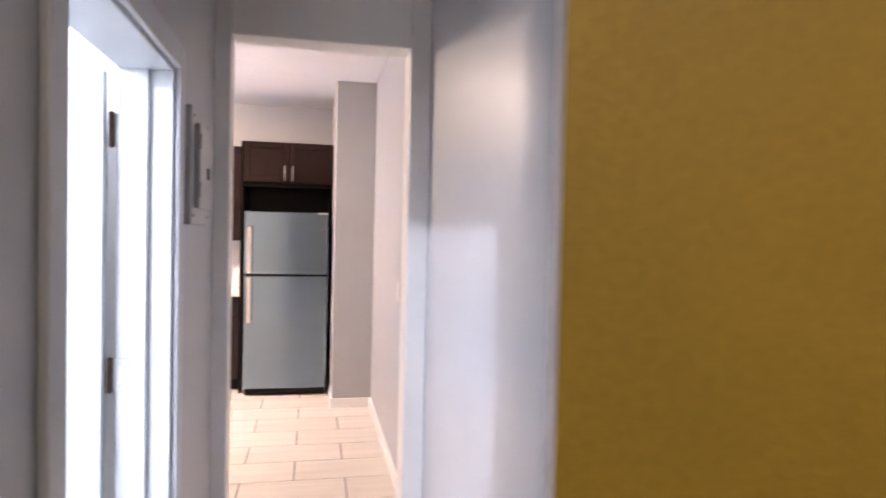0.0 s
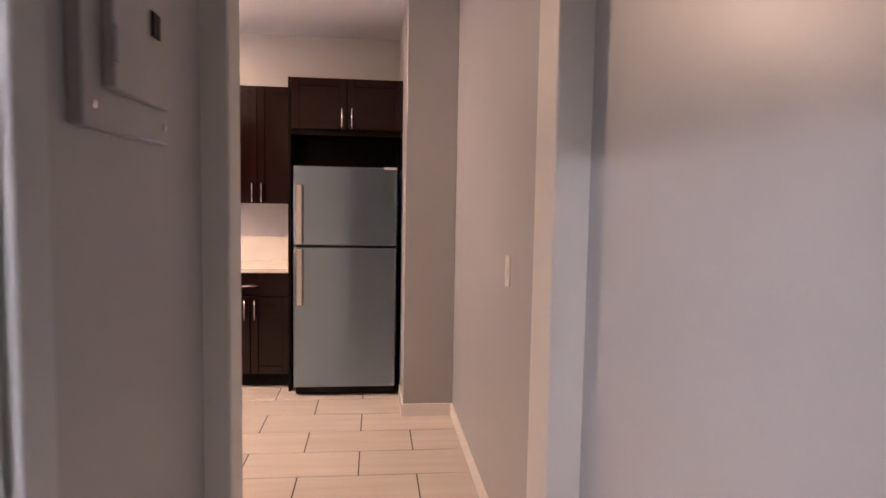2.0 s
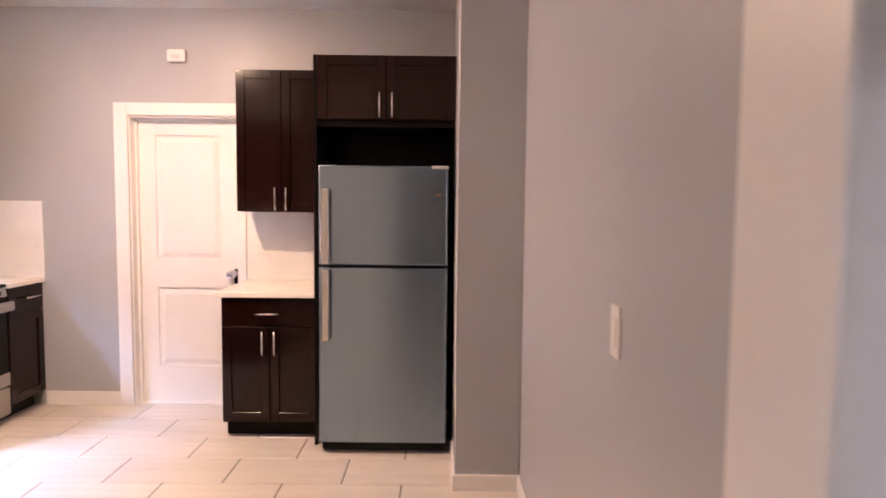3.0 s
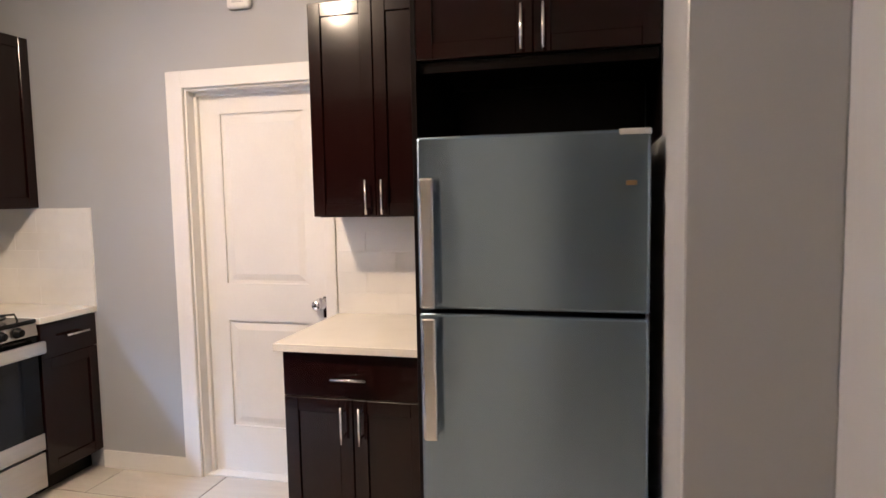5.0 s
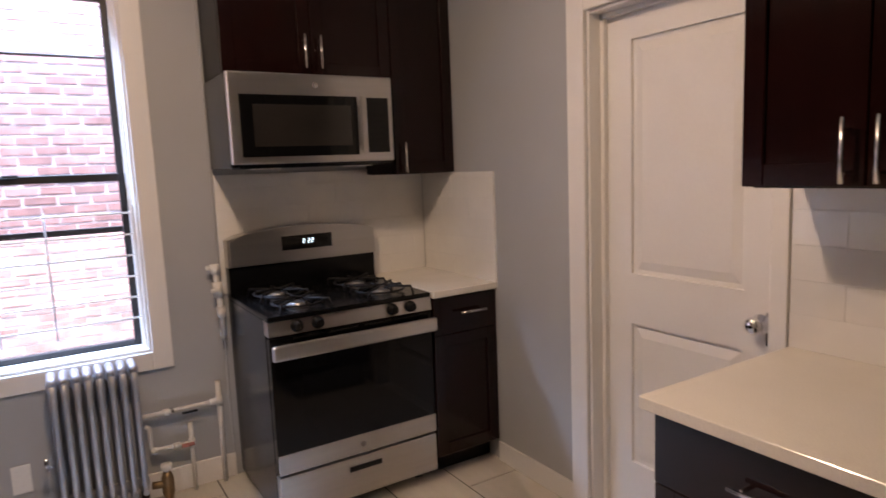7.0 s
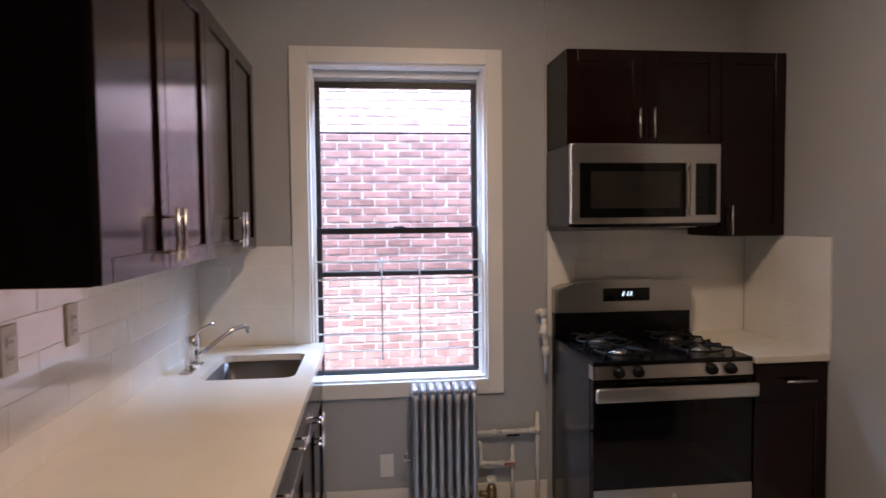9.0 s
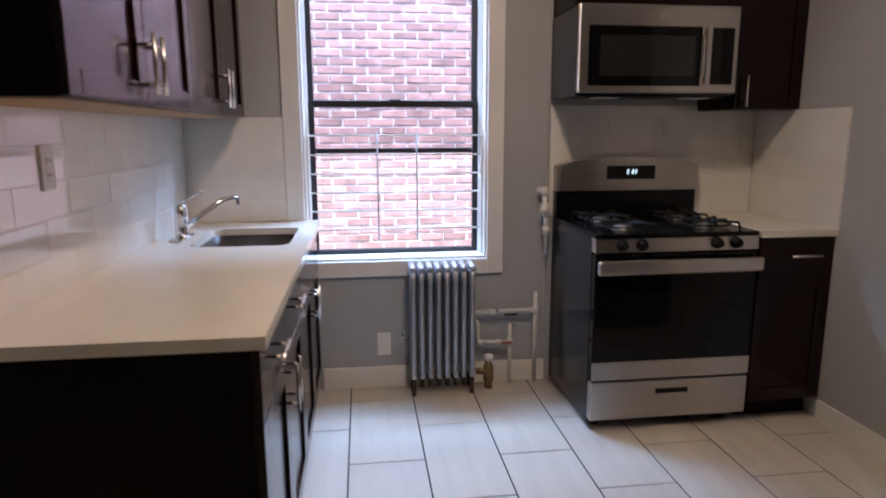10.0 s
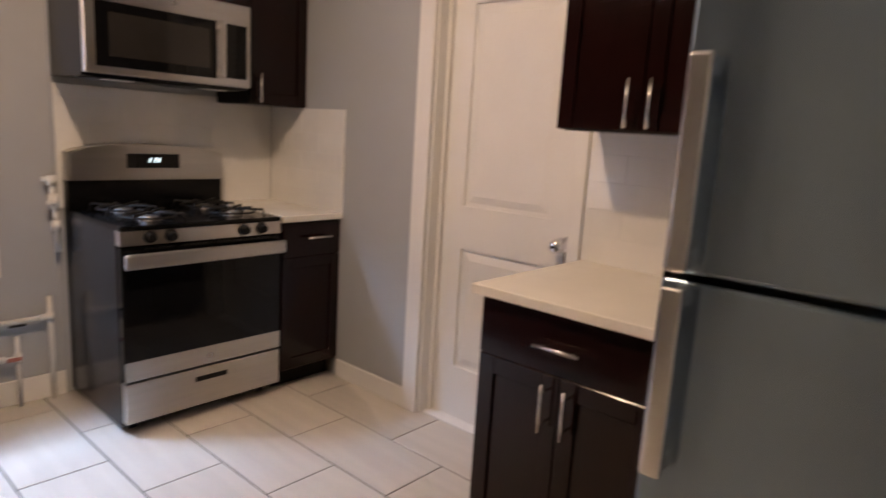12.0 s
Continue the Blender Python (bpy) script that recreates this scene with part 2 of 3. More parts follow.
structure(boxes("wall_opening", [
    (-1.355, -0.267, Y_OPEN0, 3.02, 0, H_KITCHEN), (0.489, X_RIGHT, Y_OPEN0, 3.085, 0, H_KITCHEN),
    (-0.267, 0.489, Y_OPEN0, 3.05, 2.33, H_KITCHEN)], WHITE, bevel=0.006, seg=2),
    "pale painted partition with an open doorway and no door", "wall")
structure(boxes("wall_right", [(0.578, X_RIGHT + T, 0.62, Y_OPEN0, 0, H_KITCHEN), (X_RIGHT, X_RIGHT + T, Y_OPEN0, Y_FAR, 0, H_KITCHEN)], HALL), "long grey semi-gloss wall of hall and kitchen", "wall")
structure(boxes("wall_column", [(0.264, X_RIGHT, 5.543, Y_FAR, 0, H_KITCHEN)], WALL, bevel=0.004), "grey painted boxed column beside the refrigerator", "column")
structure(boxes("wall_hall", [
    (X_HALL - T, X_HALL, -1.6, BATH[0], 0, H_HALL), (X_HALL - T, X_HALL, BATH[1], Y_OPEN0, 0, H_HALL),
    (X_HALL - T, X_HALL, BATH[0], BATH[1], BATH[2], H_HALL)], HALL), "grey painted hall wall with a doorway", "wall")
bm = bmesh.new()
add_prism(bm, [(0.23, 0.51, 0), (2.2, 0.51, 0), (2.2, 0.61, 0), (0.262, 0.61, 0)], (0, 0, H_HALL))
ob = finish("wall_yellow", bm, YELLOW, mats=(WHITE,))
for f in ob.data.polygons:
    if f.normal.x < -0.5:
        f.material_index = 1
structure(ob, "mustard yellow rough painted wall with a white edge", "wall")
structure(boxes("wall_room", [(X_HALL - T, 2.35, -1.75, -1.6, 0, H_HALL), (2.2, 2.35, -1.6, 0.61, 0, H_HALL)], WALL), "plain walls closing the first room", "wall")
structure(boxes("wall_bathroom", [(-2.75, -2.6, -0.4, 2.6, 0, H_SIDE), (-2.6, X_HALL - T, -0.4, -0.25, 0, H_SIDE),
                                  (-2.6, X_HALL - T, 2.45, 2.6, 0, H_SIDE)], WHITE), "plain white walls of the side room", "wall")
structure(boxes("ceiling", [(X_WIN - 0.25, X_RIGHT + T, 2.9, Y_FAR + T, H_KITCHEN, H_KITCHEN + 0.2)], CEIL), "white painted kitchen ceiling", "ceiling")
structure(boxes("ceiling_hall", [(X_HALL - T, 2.35, -1.75, Y_OPEN0, H_HALL, H_HALL + 0.2)], CEIL), "white painted hall ceiling", "ceiling")
structure(boxes("ceiling_bathroom", [(-2.75, X_HALL - T, -0.4, 2.6, H_SIDE, H_SIDE + 0.2)], CEIL), "white painted ceiling of the side room", "ceiling")
structure(boxes("ground", [(-40, 40, -40, 40, -3.4, -3.2)], MORTAR), "bare concrete yard below the window", "ground")

# baseboards
bm = bmesh.new()
for it in [(X_WIN, X_WIN + 0.014, 4.50, 5.70, 0, 0.118), (-2.62, -2.09, Y_FAR - 0.014, Y_FAR, 0, 0.10),
           (X_RIGHT - 0.014, X_RIGHT, 3.085, 5.543, 0, 0.085), (0.264, X_RIGHT - 0.014, 5.529, 5.543, 0, 0.085),
           (0.250, 0.264, 5.529, 6.0, 0, 0.085), (0.564, 0.578, 0.62, Y_OPEN0, 0, 0.085),
           (X_HALL, X_HALL + 0.014, 2.21, Y_OPEN0, 0, 0.085), (X_HALL, X_HALL + 0.014, -1.6, 1.17, 0, 0.085)]:
    add_box(bm, *it, bevel=0.004, seg=2)
structure(finish("baseboard", bm, WHITE), "cream painted wooden baseboard", "baseboard")

# ---- window ----
y0, y1, z0, z1 = WIN
win = thing("window_1", pose(X_WIN, 4.906, z0), "dark metal double-hung window with a white casing", "window", kind="structure")


def wbox(name, items, mat, bevel=0.0, parent=win, seg=1):
    ob = boxes(name, [(a - X_WIN, b - X_WIN, c - 4.906, d - 4.906, e - z0, f - z0) for a, b, c, d, e, f in items], mat, parent, bevel, seg)
    return ob


wbox("casing", [(X_WIN, X_WIN + 0.018, 4.352, y0, 0.612, 2.445), (X_WIN, X_WIN + 0.018, y1, 5.458, 0.612, 2.445),
                (X_WIN, X_WIN + 0.018, y0, y1, z1, 2.445), (X_WIN, X_WIN + 0.018, y0, y1, 0.612, z0)], WHITE, 0.003)
wbox("reveal", [(-3.52, X_WIN, y0, y0 + 0.012, z0, z1), (-3.52, X_WIN, y1 - 0.012, y1, z0, z1),
                (-3.52, X_WIN, y0 + 0.012, y1 - 0.012, z1 - 0.012, z1), (-3.52, X_WIN, y0 + 0.012, y1 - 0.012, z0, z0 + 0.014),
                (-3.41, -3.395, y0 + 0.012, y0 + 0.026, z0 + 0.014, z1 - 0.012), (-3.41, -3.395, y1 - 0.026, y1 - 0.012, z0 + 0.014, z1 - 0.012),
                (-3.41, -3.395, y0 + 0.026, y1 - 0.026, z1 - 0.05, z1 - 0.012),
                (-3.36, -3.35, y0 + 0.012, y0 + 0.020, z0 + 0.014, z1 - 0.012), (-3.36, -3.35, y1 - 0.020, y1 - 0.012, z0 + 0.014, z1 - 0.012)], WHITE, 0.002)
wbox("sash_track", [(-3.472, -3.447, y0 + 0.012, 4.465, z0 + 0.014, z1 - 0.012), (-3.472, -3.447, 5.347, y1 - 0.012, z0 + 0.014, z1 - 0.012),
                    (-3.472, -3.447, 4.465, 5.347, 2.304, z1 - 0.012)], WHITE, 0.002)


def sash(name, x, zb, zt, glass):
    s = wbox(name, [(x - 0.03, x, 4.466, glass[0], zb, zt), (x - 0.03, x, glass[1], 5.346, zb, zt),
                    (x - 0.03, x, glass[0], glass[1], zb, glass[2]), (x - 0.03, x, glass[0], glass[1], glass[3], zt)], DARKMETAL, 0.003)
    g = wbox("pane", [(x - 0.018, x - 0.013, glass[0] - 0.004, glass[1] + 0.004, glass[2] - 0.004, glass[3] + 0.004)], PANE, parent=s)
    g.visible_shadow = False
    return s


sash("upper_sash", -3.445, 1.478, 2.303, (4.492, 5.318, 1.512, 2.270))
sash("lower_sash", -3.412, 0.709, 1.513, (4.494, 5.318, 0.735, 1.478))
wbox("sash_lock", [(-3.412, -3.395, 4.88, 4.94, 1.505, 1.520)], DARKMETAL, 0.003)
wbox("storm_rail", [(-3.505, -3.49, 4.466, 5.346, 2.030, 2.040), (-3.505, -3.485, 4.466, 5.346, 1.240, 1.268)], DARKMETAL, 0.002)
scr = wbox("insect_screen", [(-3.500, -3.497, 4.466, 5.346, 1.268, 2.030)], SCREEN)
scr.visible_shadow = False

guard = thing("window_guard", pose(-3.335, 4.906, z0 + 0.014), "thin white metal window guard with horizontal bars", "window guard")
runs = [([(0, -0.452, z - 0.709), (0, 0.452, z - 0.709)], 0.0045) for z in (1.335, 1.238, 1.142, 1.046, 0.950, 0.854)]
tubes("bar", runs, PLATE, guard, 6)
tubes("upright", [([(0.008, y, 0.09), (0.008, y, 0.645)], 0.0045) for y in (-0.096, 0.106)], PANELG, guard, 6)
boxes("side_channel", [(-0.008, 0.008, -0.454, -0.440, 0.0, 0.66), (-0.008, 0.008, 0.440, 0.454, 0.0, 0.66)], PLATE, guard, 0.002)

# ---- door in the far wall ----
d0, d1, dh = DOOR
door = thing("door_1", pose(d0, Y_FAR, 0), "closed white two-panel door with a chrome knob", "door", kind="structure")
W = d1 - d0
boxes("casing", [(-0.094, 0.0, -0.018, 0, 0, dh + 0.087), (W, W + 0.055, -0.018, 0, 0, dh + 0.087), (0.0, W, -0.018, 0, dh, dh + 0.087)], WHITE, door, 0.004, 2)
boxes("jamb", [(0, 0.012, 0.0, T, 0, dh), (W - 0.012, W, 0.0, T, 0, dh), (0.012, W - 0.012, 0.0, T, dh - 0.012, dh),
               (0.012, 0.03, 0.06, 0.085, 0, dh - 0.012), (0.012, W - 0.012, 0.06, 0.085, dh - 0.03, dh - 0.012)], WHITE, door, 0.002)


def add_prism_panel(bm, x0, x1, z0, z1, y_low, y_top, slope):
    """A raised field whose four sides slope up over the given width."""
    low = [bm.verts.new(p) for p in ((x0, y_low, z0), (x1, y_low, z0), (x1, y_low, z1), (x0, y_low, z1))]
    top = [bm.verts.new(p) for p in ((x0 + slope, y_top, z0 + slope), (x1 - slope, y_top, z0 + slope), (x1 - slope, y_top, z1 - slope), (x0 + slope, y_top, z1 - slope))]
    bm.faces.new(top)
    for k in range(4):
        bm.faces.new((low[k], low[(k + 1) % 4], top[(k + 1) % 4], top[k]))
    bm.faces.new(list(reversed(low)))


def panel_door(parent, w, h, x, y, thick, panels, mat):
    """A slab with sunk, raised panels on the face towards -y."""
    bm = bmesh.new()
    xs = sorted({0, w, *[a for p in panels for a in p[:2]]})
    zs = sorted({0, h, *[a for p in panels for a in p[2:]]})
    for a, b in zip(xs, xs[1:]):
        for c, d in zip(zs, zs[1:]):
            if not any(p[0] <= a and b <= p[1] and p[2] <= c and d <= p[3] for p in panels):
                add_box(bm, x + a, x + b, y, y + thick, c, d)
    for a, b, c, d in panels:
        add_box(bm, x + a, x + b, y + 0.013, y + thick - 0.006, c, d)
        add_prism_panel(bm, x + a + 0.016, x + b - 0.016, c + 0.016, d - 0.016, y + 0.013, y + 0.003, 0.034)
    return finish("door_slab", bm, mat, parent)


slab = panel_door(door, W - 0.03, dh - 0.025, 0.015, 0.085, 0.04, [(0.13, 0.60, 1.03, 1.915), (0.13, 0.60, 0.255, 0.83)], WHITE)
slab.location.z = 0.010
boxes("threshold", [(0.012, W - 0.012, 0.02, T, 0.0, 0.008)], WHITE, door, 0.002)


def knob(parent, x, y, z):
    bm = bmesh.new()
    prof = [(0, 0.033), (0.008, 0.033), (0.010, 0.014), (0.03, 0.012), (0.036, 0.026), (0.05, 0.029), (0.062, 0.022), (0.066, 0.006)]
    add_sweep(bm, [(x, y - a, z) for a, r in prof], [r for a, r in prof], 20)
    return finish("knob", bm, CHROME, parent)


knob(slab, W - 0.082, 0.085, 0.93)
boxes("strike_cover", [(W - 0.065, W - 0.030, 0.079, 0.085, 0.86, 0.97)], CHROME, slab, 0.001)

# ---- open door of the side room ----
bdoor = thing("door_2", pose(X_HALL - T, BATH[1], 0), "open white panelled door with steel hinges", "door", kind="structure")
leaf = panel_door(bdoor, 0.78, 1.95, -0.808, -0.052, 0.04, [(0.12, 0.66, 1.05, 1.83), (0.12, 0.66, 0.22, 0.86)], TONEDWHITE)
leaf.location.z = 0.012
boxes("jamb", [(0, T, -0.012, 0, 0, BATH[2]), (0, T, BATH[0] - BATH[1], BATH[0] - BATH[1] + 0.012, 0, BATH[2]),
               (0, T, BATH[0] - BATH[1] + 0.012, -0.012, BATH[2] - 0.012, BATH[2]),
               (0.05, 0.085, -0.026, -0.012, 0, BATH[2] - 0.012)], TONEDWHITE, bdoor, 0.002)
A, B = BATH[0] - BATH[1], 0.0
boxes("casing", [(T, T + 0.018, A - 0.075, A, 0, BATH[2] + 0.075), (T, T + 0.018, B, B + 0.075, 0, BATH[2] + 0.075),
                 (T, T + 0.018, A, B, BATH[2], BATH[2] + 0.075)], TONEDWHITE, bdoor, 0.005, 2)
for z in (0.22, 1.09, 1.80):
    bm = bmesh.new()
    add_sweep(bm, [(-0.014, -0.020, z - 0.052), (-0.014, -0.020, z - 0.049), (-0.014, -0.020, z + 0.049), (-0.014, -0.020, z + 0.052)], [0.005, 0.0085, 0.0085, 0.005], 10)
    hinge = finish("hinge", bm, RUST, bdoor)
    boxes("hinge_leaf", [(-0.008, 0.034, -0.0150, -0.0125, z - 0.047, z + 0.047)], TONEDWHITE, hinge, 0.001)
    tubes("hinge_screw", [([(x, -0.0145, z + v), (x, -0.0165, z + v)], 0.004) for x, v in ((0.012, -0.032), (0.024, 0.0), (0.012, 0.032))], SILVER, hinge, 8)

# ---- cabinets ----
def bar_handle(parent, u, v, length, upright=True, d=0.0):
    bm = bmesh.new()
    h = length / 2
    out = d - 0.034
    ends = [(u, out, v - h), (u, out, v + h)] if upright else [(u - h, out, v), (u + h, out, v)]
    add_sweep(bm, ends, 0.006, 10)
    for s in (-0.33, 0.33):
        p = (u, out, v + s * length) if upright else (u + s * length, out, v)
        add_sweep(bm, [p, (p[0], d, p[2])], 0.0045, 8)
    return finish("handle", bm, SATIN, parent)


def shaker(parent, u0, u1, v0, v1, handle=None, name="door", rail=0.057, d=0.0):
    """A framed front, its face at depth d - 0.02; handle: (u, v, length, upright)."""
    g = 0.0015
    u0, u1, v0, v1 = u0 + g, u1 - g, v0 + g, v1 - g
    bm = bmesh.new()
    f, b = d - 0.020, d
    r = min(rail, (v1 - v0) * 0.3)
    if v1 - v0 < 0.2:
        add_box(bm, u0, u1, f, b, v0, v1, bevel=0.0025, seg=2)
    else:
        add_box(bm, u0, u0 + rail, f, b, v0, v1, bevel=0.0022)
        add_box(bm, u1 - rail, u1, f, b, v0, v1, bevel=0.0022)
        add_box(bm, u0 + rail, u1 - rail, f, b, v0, v0 + r, bevel=0.0022)
        add_box(bm, u0 + rail, u1 - rail, f, b, v1 - r, v1, bevel=0.0022)
        add_box(bm, u0 + rail - 0.004, u1 - rail + 0.004, f + 0.010, b - 0.003, v0 + r - 0.004, v1 - r + 0.004)
    ob = finish(name, bm, ESPRESSO, parent)
    if handle:
        bar_handle(ob, handle[0], handle[1], handle[2], handle[3], f)
    return ob


def cabinet(name, m, w, depth, h, label, fronts, toe=0.0, group="", under=None):
    c = thing(name, m, label, "cabinet", group)
    items = [(0, 0.016, 0, depth, toe, h), (w - 0.016, w, 0, depth, toe, h), (0.016, w - 0.016, 0, depth, h - 0.016, h),
             (0.016, w - 0.016, 0, depth, toe, toe + 0.016), (0.016, w - 0.016, depth - 0.008, depth, toe + 0.016, h - 0.016),
             (0.016, w - 0.016, 0.001, 0.012, toe + 0.016, h - 0.016)]
    if toe:
        items += [(0, w, 0.07, depth - 0.05, 0, toe)]
    boxes("body", items, LAMINATE, c, 0.001)
    if under:
        boxes("underside", [(0.018, w - 0.018, 0.01, depth - 0.01, toe - 0.003, toe)], under, c)
    for f in fronts:
        shaker(c, *f)
    return c


SIDE, BACK = 90, 180
HL = 0.146
# over the sink: two units; local x runs towards -x of the place
for x in (-1.345, -2.249):
    w, h = 0.904, 0.89
    cabinet("wall_cabinet", pose(x, 4.175, 1.42, 0, 0, BACK), w, 0.305, h, "glossy dark espresso wall cabinet with two shaker doors",
            [(0, w / 2, 0, h, (w / 2 - 0.035, 0.10, HL, True)), (w / 2, w, 0, h, (w / 2 + 0.035, 0.10, HL, True))],
            group="cabinets over the sink", under=PLYWOOD)
structure(boxes("trim_filler", [(X_WIN + 0.001, -3.152, Y_SINK, 4.16, 1.425, 2.305)], ESPRESSO), "dark filler strip beside the wall cabinet", "trim")

# base units under the sink counter
BASE_H = 0.883
w = 0.902
cabinet("base_cabinet", pose(-1.432, 4.475, 0, 0, 0, BACK), w, 0.60, BASE_H, "dark espresso base cabinet with two drawers and two doors",
        [(0, w / 2, 0.70, BASE_H - 0.005, (w / 4 - 0.03, 0.81, HL, False), "drawer"), (w / 2, w, 0.70, BASE_H - 0.005, (w * 0.75 - 0.03, 0.81, HL, False), "drawer"),
         (0, w / 2, 0.11, 0.70, (w / 2 - 0.035, 0.615, HL, True)), (w / 2, w, 0.11, 0.70, (w / 2 + 0.035, 0.615, HL, True))],
        toe=0.10, group="cabinets under the sink counter")
cabinet("base_cabinet", pose(-2.336, 4.475, 0, 0, 0, BACK), w, 0.60, BASE_H - 0.20, "dark espresso sink base cabinet with two doors",
        [(0, w, 0.70, BASE_H - 0.005, None, "false_front"),
         (0, w / 2, 0.11, 0.70, (w / 2 - 0.035, 0.615, HL, True)), (w / 2, w, 0.11, 0.70, (w / 2 + 0.035, 0.615, HL, True))],
        toe=0.10, group="cabinets under the sink counter")
structure(boxes("trim_base_filler", [(X_WIN + 0.015, -3.239, 4.44, 4.475, 0.10, BASE_H)], LAMINATE, bevel=0.001), "dark filler strip beside the sink cabinet", "trim")

# counter with sink cut-out
SX0, SX1, SY0, SY1 = -3.045, -2.565, 4.05, 4.435
CT0, CT1 = 0.884, 0.915
bm = bmesh.new()
for it in [(X_WIN, SX0, Y_SINK, 4.512, CT0, CT1), (SX1, -1.415, Y_SINK, 4.512, CT0, CT1), (SX0, SX1, Y_SINK, SY0, CT0, CT1), (SX0, SX1, SY1, 4.512, CT0, CT1)]:
    add_box(bm, *it)
for cx, cy, sx, sy in ((SX0, SY0, 1, 1), (SX1, SY0, -1, 1), (SX1, SY1, -1, -1), (SX0, SY1, 1, -1)):
    r = 0.05
    arc = [(cx + sx * r * (1 - math.sin(a)), cy + sy * r * (1 - math.cos(a)), CT0) for a in (math.pi / 2 * k / 6 for k in range(7))]
    add_prism(bm, [(cx, cy, CT0)] + arc, (0, 0, CT1 - CT0))
structure(finish("counter_sink", bm, QUARTZ), "cream quartz countertop with a rounded sink cut-out", "countertop")
sink = thing("sink", pose((SX0 + SX1) / 2, (SY0 + SY1) / 2, 0.70), "undermounted stainless steel sink bowl", "sink")
bm = bmesh.new()
hx, hy = (SX1 - SX0) / 2, (SY1 - SY0) / 2
rings = []
for z, ins, rad in ((0.183, -0.012, 0.05), (0.183, 0.004, 0.05), (0.03, 0.012, 0.05), (0.005, 0.035, 0.05), (0.0, 0.10, 0.05)):
    ring = []
    for cx, cy, a0 in ((1, 1, 0), (-1, 1, 90), (-1, -1, 180), (1, -1, 270)):
        for k in range(5):
            a = radians(a0 + 22.5 * k)
            ring.append(bm.verts.new((cx * (hx - ins - rad) + rad * math.cos(a), cy * (hy - ins - rad) + rad * math.sin(a), z)))
    rings.append(ring)
for a, b in zip(rings, rings[1:]):
    for k in range(20):
        f = bm.faces.new((a[k], a[(k + 1) % 20], b[(k + 1) % 20], b[k]))
        f.smooth = True
bm.faces.new(rings[-1])
bowl = finish("bowl", bm, BOWL, sink)
tubes("drain", [([(0, 0, -0.004), (0, 0, 0.004)], 0.045)], CHROME, sink, 18)

faucet = thing("faucet", pose(-2.78, 3.975, CT1, 0, 0, 0), "chrome single-lever kitchen faucet with a swivel spout", "faucet")
bm = bmesh.new()
add_box(bm, -0.11, 0.11, -0.026, 0.026, 0, 0.008, bevel=0.004, seg=2)
finish("base_plate", bm, CHROME, faucet)
tubes("body", [([(0, 0, 0.006), (0, 0, 0.03), (0, 0, 0.08), (0, 0, 0.115), (0, 0, 0.14), (0, 0, 0.148)], [0.036, 0.031, 0.030, 0.035, 0.030, 0.010])], CHROME, faucet, 18)
tubes("spout", [([(-0.01, 0.015, 0.05), (-0.05, 0.06, 0.085), (-0.09, 0.115, 0.125), (-0.12, 0.155, 0.15), (-0.145, 0.19, 0.158), (-0.158, 0.205, 0.152), (-0.16, 0.208, 0.125)],
                 [0.012, 0.011, 0.010, 0.010, 0.010, 0.011, 0.012])], CHROME, faucet, 12)
tubes("lever", [([(0, 0, 0.138), (-0.01, 0.03, 0.165), (-0.022, 0.075, 0.19), (-0.026, 0.09, 0.192)], [0.012, 0.007, 0.006, 0.008])], CHROME, faucet, 10)

# ---- right of the window: cooker side ----
cabinet("wall_cabinet", pose(-2.97, 5.705, 1.912, 0, 0, SIDE), 0.795, 0.318, 0.46, "dark espresso cabinet above the microwave",
        [(0, 0.3975, 0, 0.46, (0.3975 - 0.037, 0.10, HL, True)), (0.3975, 0.795, 0, 0.46, (0.3975 + 0.037, 0.10, HL, True))], group="cabinets over the cooker")
cabinet("wall_cabinet", pose(-2.97, 6.502, 1.456, 0, 0, SIDE), 0.346, 0.318, 0.916, "narrow tall dark espresso wall cabinet",
        [(0, 0.346, 0, 0.916, (0.045, 0.08, HL, True))], group="cabinets over the cooker", under=ESPRESSO)
cabinet("base_cabinet", pose(-2.645, 6.487, 0, 0, 0, SIDE), 0.361, 0.60, BASE_H, "narrow dark espresso base cabinet beside the cooker",
        [(0, 0.361, 0.70, BASE_H - 0.005, (0.205, 0.80, HL, False), "drawer"), (0, 0.361, 0.11, 0.70)], toe=0.10)
structure(boxes("counter_cooker", [(X_WIN, -2.612, 6.484, Y_FAR, CT0, CT1)], QUARTZ, bevel=0.002), "small cream quartz countertop", "countertop")

# ---- gas range; local: x right, y into the range, z up ----
rng = thing("gas_range", pose(-2.625, 5.722, 0, 0, 0, SIDE), "stainless steel gas range with black cooktop and oven glass", "range")
RW = 0.756
boxes("body", [(0, RW, 0.045, 0.64, 0.03, 0.895)], DARKSIDE, rng, 0.004, 2)
boxes("foot", [(x, x + 0.04, y, y + 0.04, 0, 0.032) for x in (0.04, RW - 0.08) for y in (0.08, 0.56)], BLACKP, rng, 0.004)
boxes("drawer", [(0.002, RW - 0.002, 0.0, 0.045, 0.058, 0.238)], STEEL, rng, 0.004, 2)
bm = bmesh.new()
add_box(bm, 0.31, 0.465, -0.003, 0.002, 0.175, 0.198, bevel=0.001)
finish("drawer_grip", bm, BLACKP, rng)
odoor = boxes("oven_door", [(0.002, RW - 0.002, 0.002, 0.045, 0.248, 0.825)], BGLASS, rng, 0.004, 2)
boxes("door_foot", [(0.002, RW - 0.002, -0.004, 0.002, 0.250, 0.335)], STEEL, odoor, 0.002)
boxes("oven_window", [(0.13, RW - 0.13, 0.0, 0.003, 0.42, 0.68)], BGLASS, odoor, 0.001)
